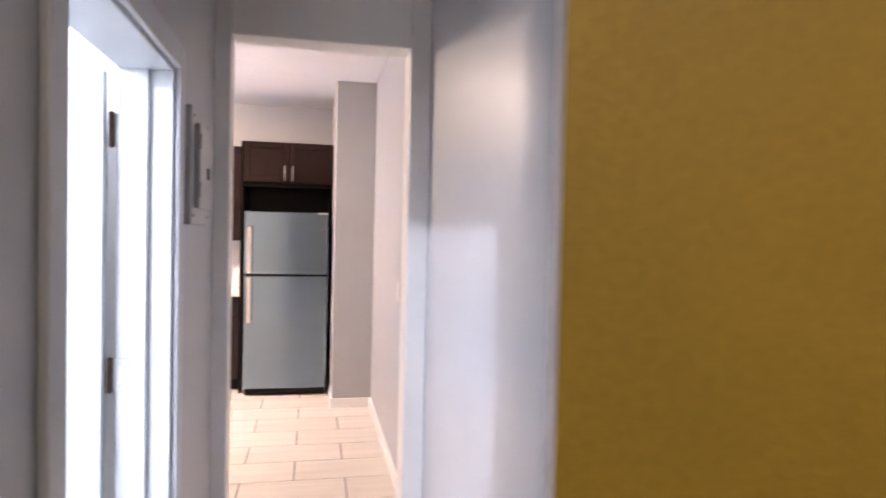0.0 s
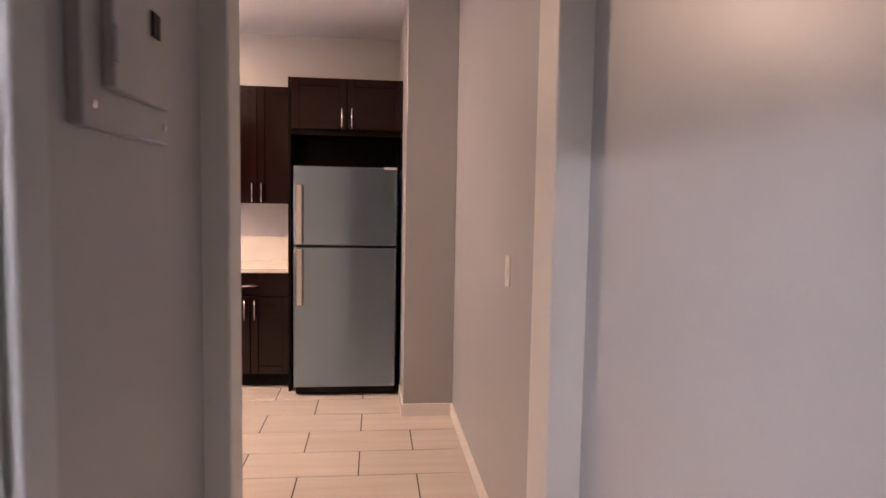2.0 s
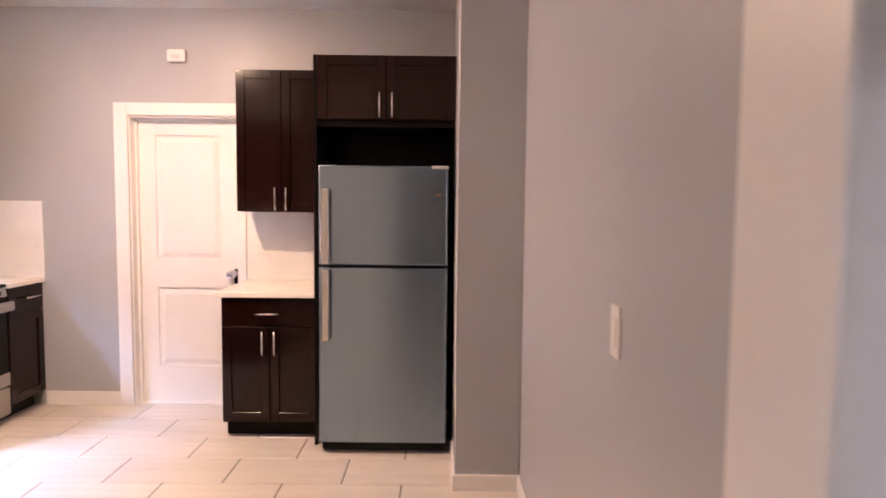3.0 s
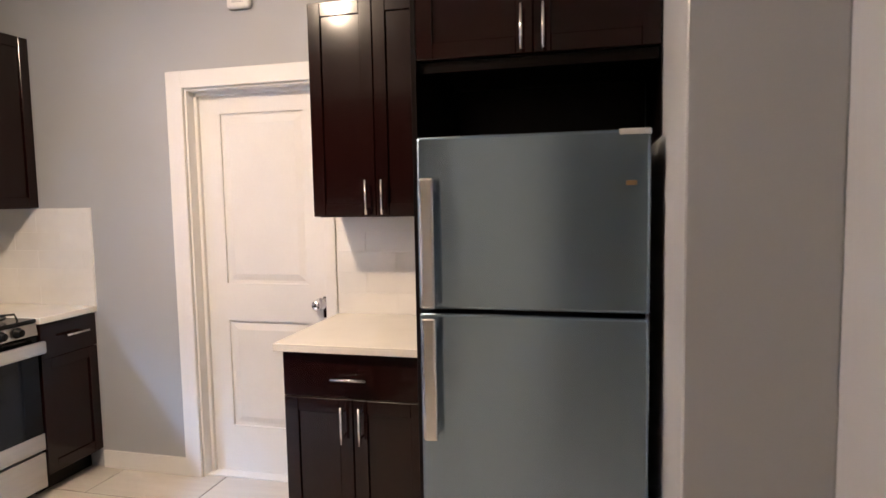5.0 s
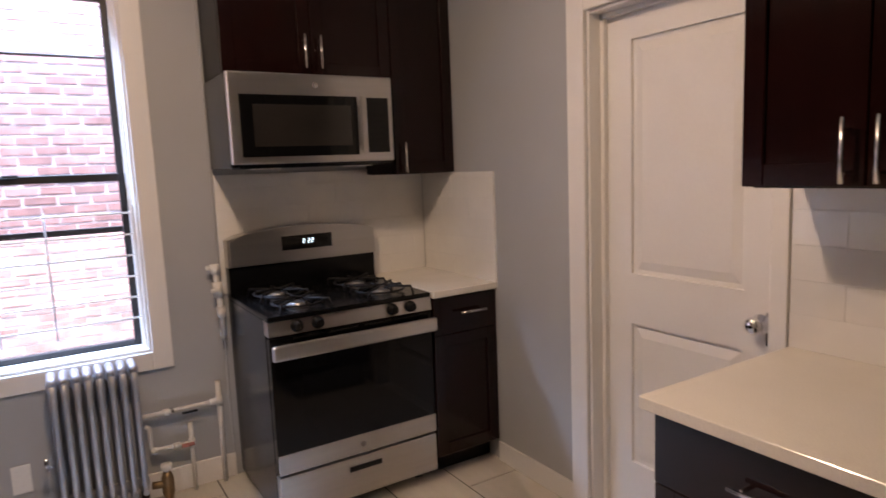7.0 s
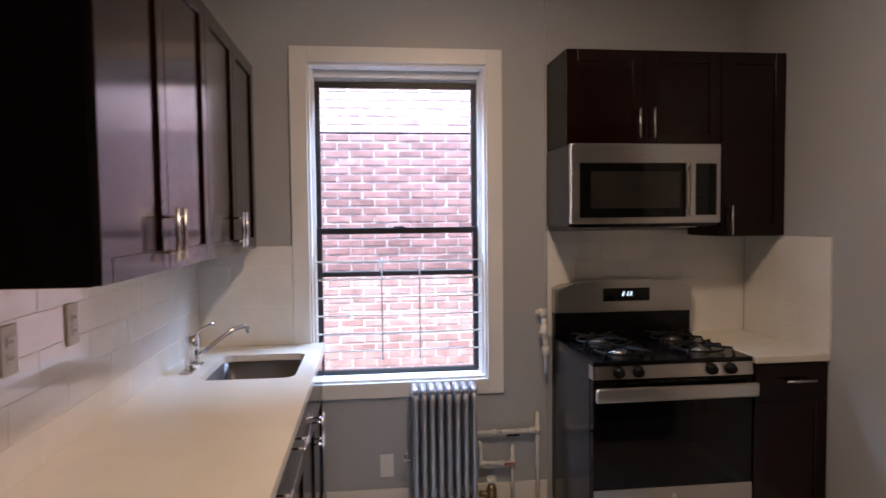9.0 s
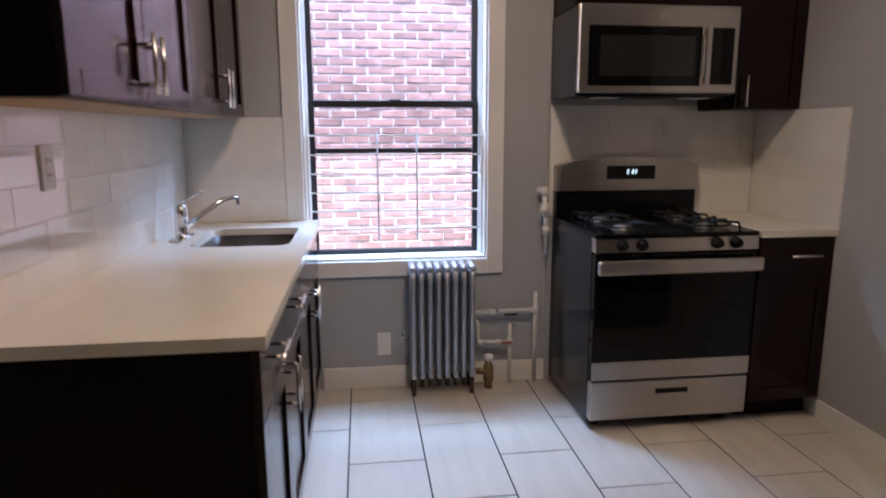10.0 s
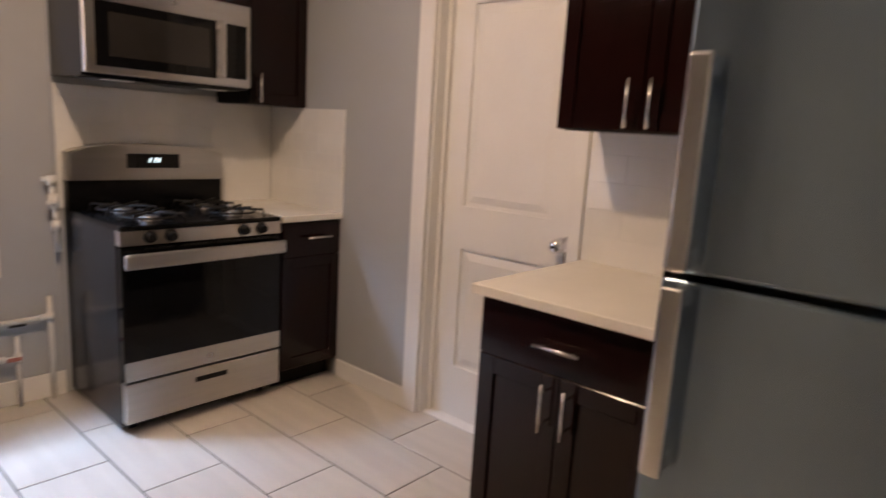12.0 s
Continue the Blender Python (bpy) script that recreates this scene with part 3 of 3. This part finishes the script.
tubes("emblem", [([(RW / 2, -0.003, 0.292), (RW / 2, -0.0062, 0.292)], 0.012)], SATIN, odoor, 16)
bm = bmesh.new()
add_box(bm, -0.002, RW + 0.002, -0.052, -0.028, 0.742, 0.806, bevel=0.011, seg=3)
for u in (0.05, RW - 0.09):
    add_box(bm, u, u + 0.04, -0.03, 0.003, 0.755, 0.795, bevel=0.003)
finish("door_handle", bm, STEEL, odoor)
boxes("vent", [(x, x + 0.13, -0.004, 0.004, 0.812, 0.820) for x in (0.10, 0.26, 0.42, 0.56)], BLACKP, odoor)
bm = bmesh.new()
add_prism(bm, [(0.0, 0.0, 0.834), (0.0, 0.008, 0.892), (0.0, 0.06, 0.895), (0.0, 0.06, 0.834)], (RW, 0, 0))
finish("control_panel", bm, STEEL, rng)
for u in (0.118, 0.208, 0.555, 0.645):
    bm = bmesh.new()
    add_sweep(bm, [(u, 0.004, 0.866), (u, -0.006, 0.866), (u, -0.008, 0.866), (u, -0.028, 0.866), (u, -0.031, 0.866)], [0.026, 0.026, 0.021, 0.019, 0.015], 18)
    add_box(bm, u - 0.004, u + 0.004, -0.034, -0.028, 0.850, 0.882, bevel=0.001)
    finish("knob", bm, BLACKP, rng)
boxes("cooktop", [(0.0, RW, 0.0, 0.575, 0.893, 0.915)], BLACK, rng, 0.006, 2)
burners = [(0.18, 0.15), (0.18, 0.42), (0.576, 0.15), (0.576, 0.42)]
for u, d in burners:
    bm = bmesh.new()
    add_sweep(bm, [(u, d, 0.914), (u, d, 0.922), (u, d, 0.925), (u, d, 0.932), (u, d, 0.935)], [0.055, 0.05, 0.04, 0.04, 0.032], 18)
    finish("burner", bm, ALUM, rng, mats=(BLACK,))
    bm = bmesh.new()
    hh, top = 0.125, 0.948
    for k in range(4):
        a = radians(45 + 90 * k)
        c, s = math.cos(a), math.sin(a)
        add_sweep(bm, [(u + 0.16 * c, d + 0.15 * s, 0.916), (u + 0.15 * c, d + 0.14 * s, top), (u + 0.03 * c, d + 0.03 * s, top)], 0.006, 6)
    for k in range(4):
        a = radians(90 * k)
        c, s = math.cos(a), math.sin(a)
        add_sweep(bm, [(u + 0.112 * c, d + 0.105 * s, 0.934), (u + 0.105 * c, d + 0.10 * s, top), (u + 0.04 * c, d + 0.04 * s, top)], 0.005, 6)
    add_sweep(bm, [(u + 0.112 * math.cos(a), d + 0.105 * math.sin(a), 0.934) for a in (2 * math.pi * k / 20 for k in range(21))], 0.005, 6)
    finish("grate", bm, IRON, rng)
boxes("back_riser", [(0.0, RW, 0.575, 0.64, 0.893, 1.06)], BLACK, rng, 0.004, 2)
bm = bmesh.new()
arch = [(u, 0.555, 1.19 + 0.034 * (1 - ((u - RW / 2) / (RW / 2)) ** 2)) for u in (RW * k / 16 for k in range(17))]
arch[0], arch[-1] = (0.0, 0.555, 1.18), (RW, 0.555, 1.18)
add_prism(bm, [(-0.002, 0.555, 1.05)] + arch + [(RW + 0.002, 0.555, 1.05)], (0, 0.085, 0))
bmesh.ops.bevel(bm, geom=[e for e in bm.edges if abs(e.verts[0].co.y - 0.555) < 1e-4 and abs(e.verts[1].co.y - 0.555) < 1e-4], offset=0.008, segments=2, affect="EDGES", clamp_overlap=True)
finish("backguard", bm, STEEL, rng)
disp = boxes("display", [(0.255, 0.515, 0.552, 0.557, 1.108, 1.178)], BGLASS, rng, 0.001)
bm = bmesh.new()
for u in (0.362, 0.388, 0.406):
    for du, dv, w, h in ((0, 0, 0.012, 0.003), (0, 0.012, 0.012, 0.003), (0, 0.024, 0.012, 0.003), (0.010, 0.012, 0.003, 0.013), (0, 0.0, 0.003, 0.013)):
        add_box(bm, u + 0.8 * du, u + 0.8 * (du + w), 0.5505, 0.552, 1.137 + 0.8 * dv, 1.137 + 0.8 * (dv + h))
finish("clock_digit", bm, DIGIT, disp)

# ---- microwave ----
mw = thing("microwave", pose(-2.872, 5.700, 1.512, 0, 0, SIDE), "stainless over-the-range microwave with black glass door", "microwave")
MW, MH = 0.758, 0.395
boxes("body", [(0.0, MW, 0.03, 0.41, 0.0, MH)], DARKSIDE, mw, 0.003)
boxes("front", [(0.0, MW, 0.0, 0.032, 0.012, MH)], STEEL, mw, 0.006, 2)
boxes("door_glass", [(0.044, 0.577, -0.003, 0.003, 0.042, 0.303)], BGLASS, mw, 0.002)
boxes("door_window", [(0.098, 0.545, -0.0045, -0.002, 0.085, 0.262)], SCREENG, mw, 0.001)
boxes("control_strip", [(0.615, 0.735, -0.003, 0.003, 0.05, 0.300)], BGLASS, mw, 0.002)
boxes("button", [(0.632 + 0.030 * i, 0.650 + 0.030 * i, -0.0042, -0.003, 0.075 + 0.028 * j, 0.087 + 0.028 * j) for i in range(3) for j in range(6)], BLACK, mw)
bm = bmesh.new()
add_box(bm, 0.578, 0.606, -0.045, -0.028, 0.045, 0.305, bevel=0.007, seg=2)
for v in (0.06, 0.265):
    add_box(bm, 0.583, 0.601, -0.03, 0.002, v, v + 0.022, bevel=0.002)
finish("handle", bm, STEEL, mw)
tubes("emblem", [([(MW / 2, 0.001, 0.348), (MW / 2, -0.0025, 0.348)], 0.013)], SATIN, mw, 16)
boxes("vent_grille", [(0.04, MW - 0.04, 0.04, 0.20, -0.006, 0.001)], BLACKP, mw, 0.002)
boxes("task_light", [(0.10, 0.22, 0.05, 0.12, -0.010, -0.005), (0.54, 0.66, 0.05, 0.12, -0.010, -0.005)], PLATE, mw, 0.002)

# ---- refrigerator wall ----
cabinet("base_cabinet", pose(-1.15, 6.235, 0), 0.585, 0.60, BASE_H, "dark espresso base cabinet with drawer and two doors",
        [(0, 0.585, 0.70, BASE_H - 0.005, (0.29, 0.785, HL, False), "drawer"),
         (0, 0.2925, 0.11, 0.70, (0.2925 - 0.037, 0.605, HL, True)), (0.2925, 0.585, 0.11, 0.70, (0.2925 + 0.037, 0.605, HL, True))], toe=0.10)
structure(boxes("counter_side", [(-1.178, -0.566, 6.190, Y_FAR, CT0, CT1)], QUARTZ, bevel=0.002), "cream quartz countertop beside the refrigerator", "countertop")
cabinet("wall_cabinet", pose(-1.155, 6.572, 1.398), 0.588, 0.277, 0.915, "dark espresso wall cabinet with two shaker doors",
        [(0, 0.294, 0, 0.915, (0.294 - 0.036, 0.083, HL, True)), (0.294, 0.588, 0, 0.915, (0.294 + 0.036, 0.083, HL, True))], under=ESPRESSO)
fcab = cabinet("fridge_cabinet", pose(-0.546, 6.146, 1.945), 0.805, 0.70, 0.37, "dark espresso cabinet above the refrigerator",
        [(0, 0.4025, 0, 0.37, (0.4025 - 0.036, 0.08, HL, True)), (0.4025, 0.805, 0, 0.37, (0.4025 + 0.036, 0.08, HL, True))])
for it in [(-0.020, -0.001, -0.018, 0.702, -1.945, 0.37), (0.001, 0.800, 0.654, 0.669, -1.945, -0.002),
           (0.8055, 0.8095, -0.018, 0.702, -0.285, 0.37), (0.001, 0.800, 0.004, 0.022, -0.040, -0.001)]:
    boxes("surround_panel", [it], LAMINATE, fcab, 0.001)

fr = thing("refrigerator", pose(-0.513, 5.985, 0), "brushed stainless top-freezer refrigerator with black sides", "refrigerator")
FW = 0.734
boxes("body", [(0.004, FW - 0.006, 0.082, 0.76, 0.03, 1.645)], BLACKP, fr, 0.004, 2)
for name, v0, v1 in (("fridge_door", 0.072, 1.093), ("freezer_door", 1.108, 1.672)):
    dd = boxes(name, [(0, FW, 0.0, 0.072, v0, v1)], REFLECTSTEEL, fr, 0.010, 3)
    hb, ht = (0.675, 1.085) if name == "fridge_door" else (1.116, 1.540)
    bm = bmesh.new()
    add_box(bm, 0.022, 0.070, -0.056, -0.036, hb, ht, bevel=0.009, seg=3)
    for v in (hb + 0.005, ht - 0.045):
        add_box(bm, 0.032, 0.062, -0.04, 0.003, v, v + 0.04, bevel=0.003)
    finish("handle", bm, SATIN, dd)
    boxes("gasket", [(0.01, FW - 0.01, 0.072, 0.083, v0 + 0.01, v1 - 0.01)], BLACKP, dd)
boxes("hinge_cover", [(FW - 0.095, FW + 0.002, -0.0015, 0.12, 1.653, 1.6735)], PANELG, fr, 0.006, 2)
boxes("toe_grille", [(0.01, FW - 0.01, 0.05, 0.10, 0.012, 0.066)], BLACKP, fr, 0.004)
boxes("foot", [(x, x + 0.04, 0.10, 0.14, 0, 0.032) for x in (0.05, FW - 0.09)], BLACKP, fr)
boxes("emblem", [(FW - 0.072, FW - 0.040, -0.0015, 0.001, 1.503, 1.518)], BRASS, fr, 0.0008)

# ---- radiator and pipes ----
rad = thing("radiator", pose(-3.198, 4.95, 0), "silver painted cast iron column radiator", "radiator")
for k in range(8):
    y = 0.02 + 0.0435 * k
    bm = bmesh.new()
    low = 0.0 if k in (0, 7) else 0.078
    for x in (-0.055, 0.0, 0.055):
        add_sweep(bm, [(x, y, 0.095), (x, y, 0.13), (x, y, 0.60), (x, y, 0.66)], [0.014, 0.0135, 0.0135, 0.015], 10)
    add_sweep(bm, [(-0.07, y, 0.665), (-0.056, y, 0.672), (0, y, 0.675), (0.056, y, 0.672), (0.072, y, 0.662)], [0.012, 0.019, 0.017, 0.019, 0.012], 10)
    add_sweep(bm, [(-0.072, y, 0.105), (0, y, 0.105), (0.072, y, 0.105)], [0.012, 0.02, 0.012], 10)
    for x in (-0.055, 0.055):
        add_sweep(bm, [(x, y, 0.095), (x * 0.95, y, 0.05), (x * 0.95, y, low)], [0.014, 0.010, 0.013], 8)
    add_sweep(bm, [(0, y - 0.0217, 0.64), (0, y + 0.0217, 0.64)], 0.020, 10)
    add_sweep(bm, [(0, y - 0.0217, 0.125), (0, y + 0.0217, 0.125)], 0.022, 10)
    sec = finish("section", bm, SILVER, rad, mats=(RUST,))
    for f in sec.data.polygons:
        if f.center.z < 0.085:
            f.material_index = 1
tubes("air_vent", [([(0.0, -0.004, 0.30), (0.0, -0.03, 0.30)], 0.006), ([(0.0, -0.03, 0.285), (0.0, -0.03, 0.34)], 0.009)], CHROME, rad, 10)

val = thing("radiator_valve", pose(-3.198, 5.372, 0), "aged brass radiator valve with a white cap", "valve")
tubes("valve_body", [([(0, 0, 0.0), (0, 0, 0.03), (0, 0, 0.05), (0, 0, 0.12), (0, 0, 0.15)], [0.020, 0.020, 0.027, 0.027, 0.016]), ([(0, 0, 0.09), (0, -0.066, 0.098)], 0.017)], BRASS, val, 12)
tubes("valve_cap", [([(0, 0, 0.15), (0, 0, 0.165), (0, 0, 0.185), (0, 0, 0.19)], [0.012, 0.026, 0.024, 0.012])], PLATE, val, 14)

pipes = thing("gas_pipes", pose(X_WIN, 5.5, 0), "cream painted iron pipes with a red valve tag", "pipe")
tubes("pipe", [([(0.04, 0.137, 0.0), (0.04, 0.137, 0.508)], 0.012), ([(0.04, 0.137, 0.409), (0.04, -0.20, 0.408)], 0.011),
               ([(0.045, -0.003, 0.0), (0.045, -0.003, 0.338)], 0.010), ([(0.045, -0.003, 0.236), (0.045, -0.165, 0.242), (0.045, -0.174, 0.246), (0.045, -0.178, 0.255), (0.045, -0.178, 0.345), (0.043, -0.182, 0.355), (0.040, -0.195, 0.362)], 0.010)], PIPE, pipes, 10)
tubes("elbow", [([(0.04, -0.115, 0.408), (0.04, -0.09, 0.408)], 0.016), ([(0.045, -0.003, 0.215), (0.045, -0.003, 0.257)], 0.015),
                ([(0.045, -0.085, 0.239), (0.045, -0.055, 0.238)], 0.015), ([(0.045, -0.182, 0.241), (0.045, -0.152, 0.241)], 0.0145),
                ([(0.04, 0.137, 0.388), (0.04, 0.137, 0.43)], 0.016), ([(0.04, 0.095, 0.409), (0.04, 0.13, 0.409)], 0.0155)], PIPE, pipes, 10)
tubes("union_ring", [([(0.04, -0.083, 0.408), (0.04, -0.068, 0.408)], 0.0165)], CHROME, pipes, 8)
boxes("valve_tag", [(0.056, 0.061, -0.050, 0.008, 0.226, 0.245)], RED, pipes, 0.002)
boxes("pipe_lever", [(0.05, 0.057, -0.035, 0.035, 0.385, 0.396)], BLACKP, pipes, 0.002)

gas = thing("gas_valve", pose(X_WIN + 0.05, 5.672, 0.715), "white painted gas riser with a shut-off valve", "valve")
tubes("riser", [([(0, 0.012, 0.0), (0, 0.008, 0.16), (0, 0.0, 0.27), (0, -0.004, 0.35)], [0.014, 0.014, 0.015, 0.013]), ([(-0.05, -0.004, 0.34), (0.0, -0.004, 0.34)], 0.013)], PIPE, gas, 10)
tubes("fitting", [([(0, 0.009, 0.10), (0, 0.008, 0.15)], 0.021), ([(0, 0.002, 0.20), (0, 0.0, 0.27)], 0.023), ([(0, -0.004, 0.31), (0, -0.004, 0.355)], 0.021)], PIPE, gas, 8)
boxes("lever", [(0.02, 0.03, -0.035, 0.005, 0.225, 0.245), (-0.006, 0.006, -0.045, 0.0, 0.33, 0.352)], PIPE, gas, 0.003)
structure(boxes("trim_conduit", [(X_WIN, X_WIN + 0.010, 5.690, 5.701, 0.10, H_KITCHEN)], WALL, bevel=0.003), "thin painted cable cover on the wall", "trim")


structure(boxes("trim_backsplash", [(-1.417, -1.405, Y_SINK, Y_SINK + 0.013, CT1 + 0.001, 1.424)], DARKMETAL, bevel=0.002), "dark metal edge strip of the tiled backsplash", "trim")

# ---- plates and small fixtures ----
def wall_plate(name, m, label, kind):
    p = thing(name, m, label, kind)
    boxes("plate", [(-0.036, 0.036, -0.006, 0, -0.062, 0.062)], PLATE, p, 0.003, 2)
    if kind == "switch":
        boxes("rocker", [(-0.017, 0.017, -0.009, -0.006, -0.034, 0.034)], PLATE, p, 0.0015)
    elif kind == "outlet":
        boxes("socket", [(-0.016, 0.016, -0.0085, -0.006, 0.006, 0.034), (-0.016, 0.016, -0.0085, -0.006, -0.034, -0.006)], PLATE, p, 0.0015)
        boxes("slot", [(x, x + 0.003, -0.0092, -0.0085, v, v + 0.009) for x in (-0.008, 0.005) for v in (0.016, -0.024)], BLACKP, p)
    return p


wall_plate("light_switch", pose(X_RIGHT, 3.876, 1.166, 0, 0, -90), "white rocker light switch on the grey wall", "switch")
wall_plate("blank_plate", pose(X_WIN, 4.822, 0.242, 0, 0, 90), "white blank wall plate above the baseboard", "plate")
wall_plate("wall_outlet", pose(-1.905, Y_SINK + 0.011, 1.26, 0, 0, 180), "white outlet in the tiled backsplash", "outlet")
wall_plate("wall_outlet", pose(-1.575, Y_SINK + 0.011, 1.25, 0, 0, 180), "white outlet in the tiled backsplash", "outlet")
wall_plate("wall_outlet", pose(-0.63, Y_FAR - 0.011, 1.10, 0, 0, 0), "white outlet in the tiled backsplash", "outlet")
det = thing("smoke_detector", pose(-1.645, Y_FAR, 2.455), "white rounded carbon monoxide alarm on the wall", "alarm")
boxes("case", [(-0.064, 0.064, -0.036, 0, -0.044, 0.044)], PLATE, det, 0.017, 4)
boxes("grille", [(-0.03, 0.03, -0.0375, -0.0355, v, v + 0.003) for v in (-0.016, -0.008, 0.0)], PANELG, det)

pan = thing("electrical_panel", pose(X_HALL, 2.272, 1.532, 0, 0, 90), "grey painted breaker panel with a hinged cover", "electrical panel")
boxes("frame_plate", [(0, 0.335, -0.022, 0, 0, 0.385)], PANELG, pan, 0.003)
cover = boxes("cover", [(0.055, 0.285, -0.040, -0.022, 0.055, 0.335)], PANELG, pan, 0.004, 2)
boxes("latch", [(0.196, 0.232, -0.044, -0.039, 0.16, 0.20)], BLACKP, cover, 0.002)
tubes("screw", [([(x, -0.021, v), (x, -0.025, v)], 0.006) for x in (0.028, 0.305) for v in (0.03, 0.355)], SATIN, pan, 8)
tubes("hinge", [([(0.056, -0.040, v), (0.056, -0.040, v + 0.05)], 0.005) for v in (0.09, 0.25)], PANELG, pan, 8)


def dome_lamp(p, r, label):
    c = thing("ceiling_lamp", pose(p[0], p[1], p[2]), label, "lamp")
    tubes("base", [([(0, 0, 0.0), (0, 0, -0.02)], r)], SATIN, c, 24)
    return c


dome_lamp((KITCHEN_LAMP[0], KITCHEN_LAMP[1], H_KITCHEN), 0.10, "round base of an unseen warm ceiling lamp")
dome_lamp((BATH_LAMP[0], BATH_LAMP[1], H_SIDE), 0.08, "round ceiling lamp base with a cool bulb")
dome_lamp((ROOM_FILL[0], ROOM_FILL[1], H_HALL), 0.08, "round base of an unseen warm ceiling lamp")


# ---- tiles ----
def tile_mesh(name, w, h, t, mat, bevel):
    """A tile lying in x and z, its face towards -y."""
    bm = bmesh.new()
    add_box(bm, 0, w, -t, 0, 0, h, bevel=bevel)
    bmesh.ops.recalc_face_normals(bm, faces=bm.faces)
    me = bpy.data.meshes.new(name)
    bm.to_mesh(me)
    bm.free()
    me.materials.append(mat)
    return me


def backsplash(name, m, width, height, label, shift=0.0):
    p = boxes(name, [(0, width, -0.0088, 0, 0, height)], GROUT_W)
    p.matrix_world = m
    structure(p, label, "backsplash")
    tw, th, g = 0.305, 0.1015, 0.0011
    cache, v, row = {}, 0.0, 0
    while v < height - 0.01:
        hh = min(th, height - v)
        u = -(0.5 * tw if row % 2 else 0.0) - shift
        while u < width - 0.005:
            a, b = max(u, 0), min(u + tw, width)
            if b - a > 0.012:
                key = (round(b - a, 4), round(hh, 4))
                if key not in cache:
                    cache[key] = tile_mesh("tile", b - a - g, hh - g, 0.010, GLAZE, 0.0008)
                t = new("tile", cache[key])
                t.parent = p
                t.location = (a + g / 2, 0.0, v + g / 2)
                t.rotation_euler = (radians(random.uniform(-0.12, 0.12)), 0, radians(random.uniform(-0.10, 0.10)))
            u += tw
        v += th
        row += 1
    return p


BS = 0.509
backsplash("backsplash_sink", pose(-1.415, Y_SINK, CT1, 0, 0, 180), X_WIN * -1 - 1.415, BS, "glossy white subway tile backsplash behind the sink")
backsplash("backsplash_window", pose(X_WIN, Y_SINK + 0.011, CT1, 0, 0, 90), 4.352 - Y_SINK - 0.011, BS, "glossy white subway tiles beside the window")
backsplash("backsplash_cooker", pose(X_WIN, 5.705, CT1, 0, 0, 90), Y_FAR - 0.011 - 5.705, 0.57, "glossy white subway tiles behind the cooker")
backsplash("backsplash_corner", pose(X_WIN + 0.011, Y_FAR, CT1), 3.279 - 2.61, 0.537, "glossy white subway tiles in the corner")
backsplash("backsplash_side", pose(-1.178, Y_FAR, CT1), 0.610, 0.481, "glossy white subway tiles above the side counter")

# floor: grout bed with porcelain planks laid in half bond
floor = structure(boxes("floor", [(X_WIN - 0.25, X_RIGHT + T, Y_OPEN0, Y_FAR + T, -0.2, -0.002), (-2.75, 2.35, -1.75, Y_OPEN0, -0.2, -0.002)], GROUT),
                  "cream porcelain tile floor with dark grout", "floor")
PW, PL, PG = 0.3195, 0.620, 0.0065
cache = {}
j0 = -21
for j in range(j0, 7):
    ya = 4.963 + PW * j
    x = 0.295 if j % 2 == 0 else -0.011
    xa, xb = (X_WIN, X_RIGHT) if ya > 2.7 else (X_HALL, 0.578) if ya > 0.45 else (X_HALL, 2.2)
    x = x + PL * 4
    while x > xa:
        a, b = max(x - PL, xa), min(x, xb)
        if b - a > 0.02:
            yb = min(ya + PW, Y_FAR + 0.12)
            key = (round(b - a, 4), round(yb - ya, 4))
            if key not in cache:
                bm = bmesh.new()
                add_box(bm, 0, b - a - PG, 0, yb - ya - PG, -0.010, 0.0, bevel=0.0015)
                bmesh.ops.recalc_face_normals(bm, faces=bm.faces)
                me = bpy.data.meshes.new("floor_tile")
                bm.to_mesh(me)
                bm.free()
                me.materials.append(FLOORT)
                cache[key] = me
            t = new("floor_tile", cache[key])
            t.parent = floor
            t.location = (a + PG / 2, ya + PG / 2, 0.001)
        x -= PL

structure(boxes("floor_bathroom", [(-2.6, X_HALL, -0.25, 2.45, -0.002, 0.0005)], QUARTZ), "pale floor of the side room", "floor")

# ---- brick house across the light shaft ----
XB = -5.30
house = thing("brick_house", pose(XB, 4.9, -3.2), "weathered red brick house wall with pale mortar", "building")
boxes("mortar_wall", [(-0.3, -0.008, -9.0, 9.0, 0, 6.7)], MORTAR, house)
BL, BH, BG = 0.203, 0.0677, 0.0152
shapes = []
for k in range(5):
    bm = bmesh.new()
    add_box(bm, -0.05, 0.0 + 0.002 * (k % 3), 0, BL - BG, 0, BH - BG, bevel=0.004)
    for v in bm.verts:
        v.co += Vector((random.uniform(-0.001, 0.001), random.uniform(-0.0035, 0.0035), random.uniform(-0.002, 0.002)))
    bmesh.ops.recalc_face_normals(bm, faces=bm.faces)
    me = bpy.data.meshes.new("brick")
    bm.to_mesh(me)
    bm.free()
    me.materials.append(BRICK)
    shapes.append(me)
far_bricks = bmesh.new()
for c in range(int(6.7 / BH)):
    z = c * BH
    off = 0.5 * BL if c % 2 else 0.0
    near_row = 3.6 < z < 6.15
    for k in range(-22, 23):
        y = k * BL + off - 0.1
        if near_row and -0.80 < y < 0.75:
            b = new("brick", random.choice(shapes))
            b.parent = house
            b.location = (random.uniform(-0.002, 0.003), y + random.uniform(-0.004, 0.004), z + random.uniform(-0.002, 0.002))
        elif 2.2 < z:
            add_box(far_bricks, -0.05, random.uniform(0, 0.003), y, y + BL - BG, z, z + BH - BG)
far = finish("brick_courses", far_bricks, BRICK, house)
tagged(far, kind="stuff")
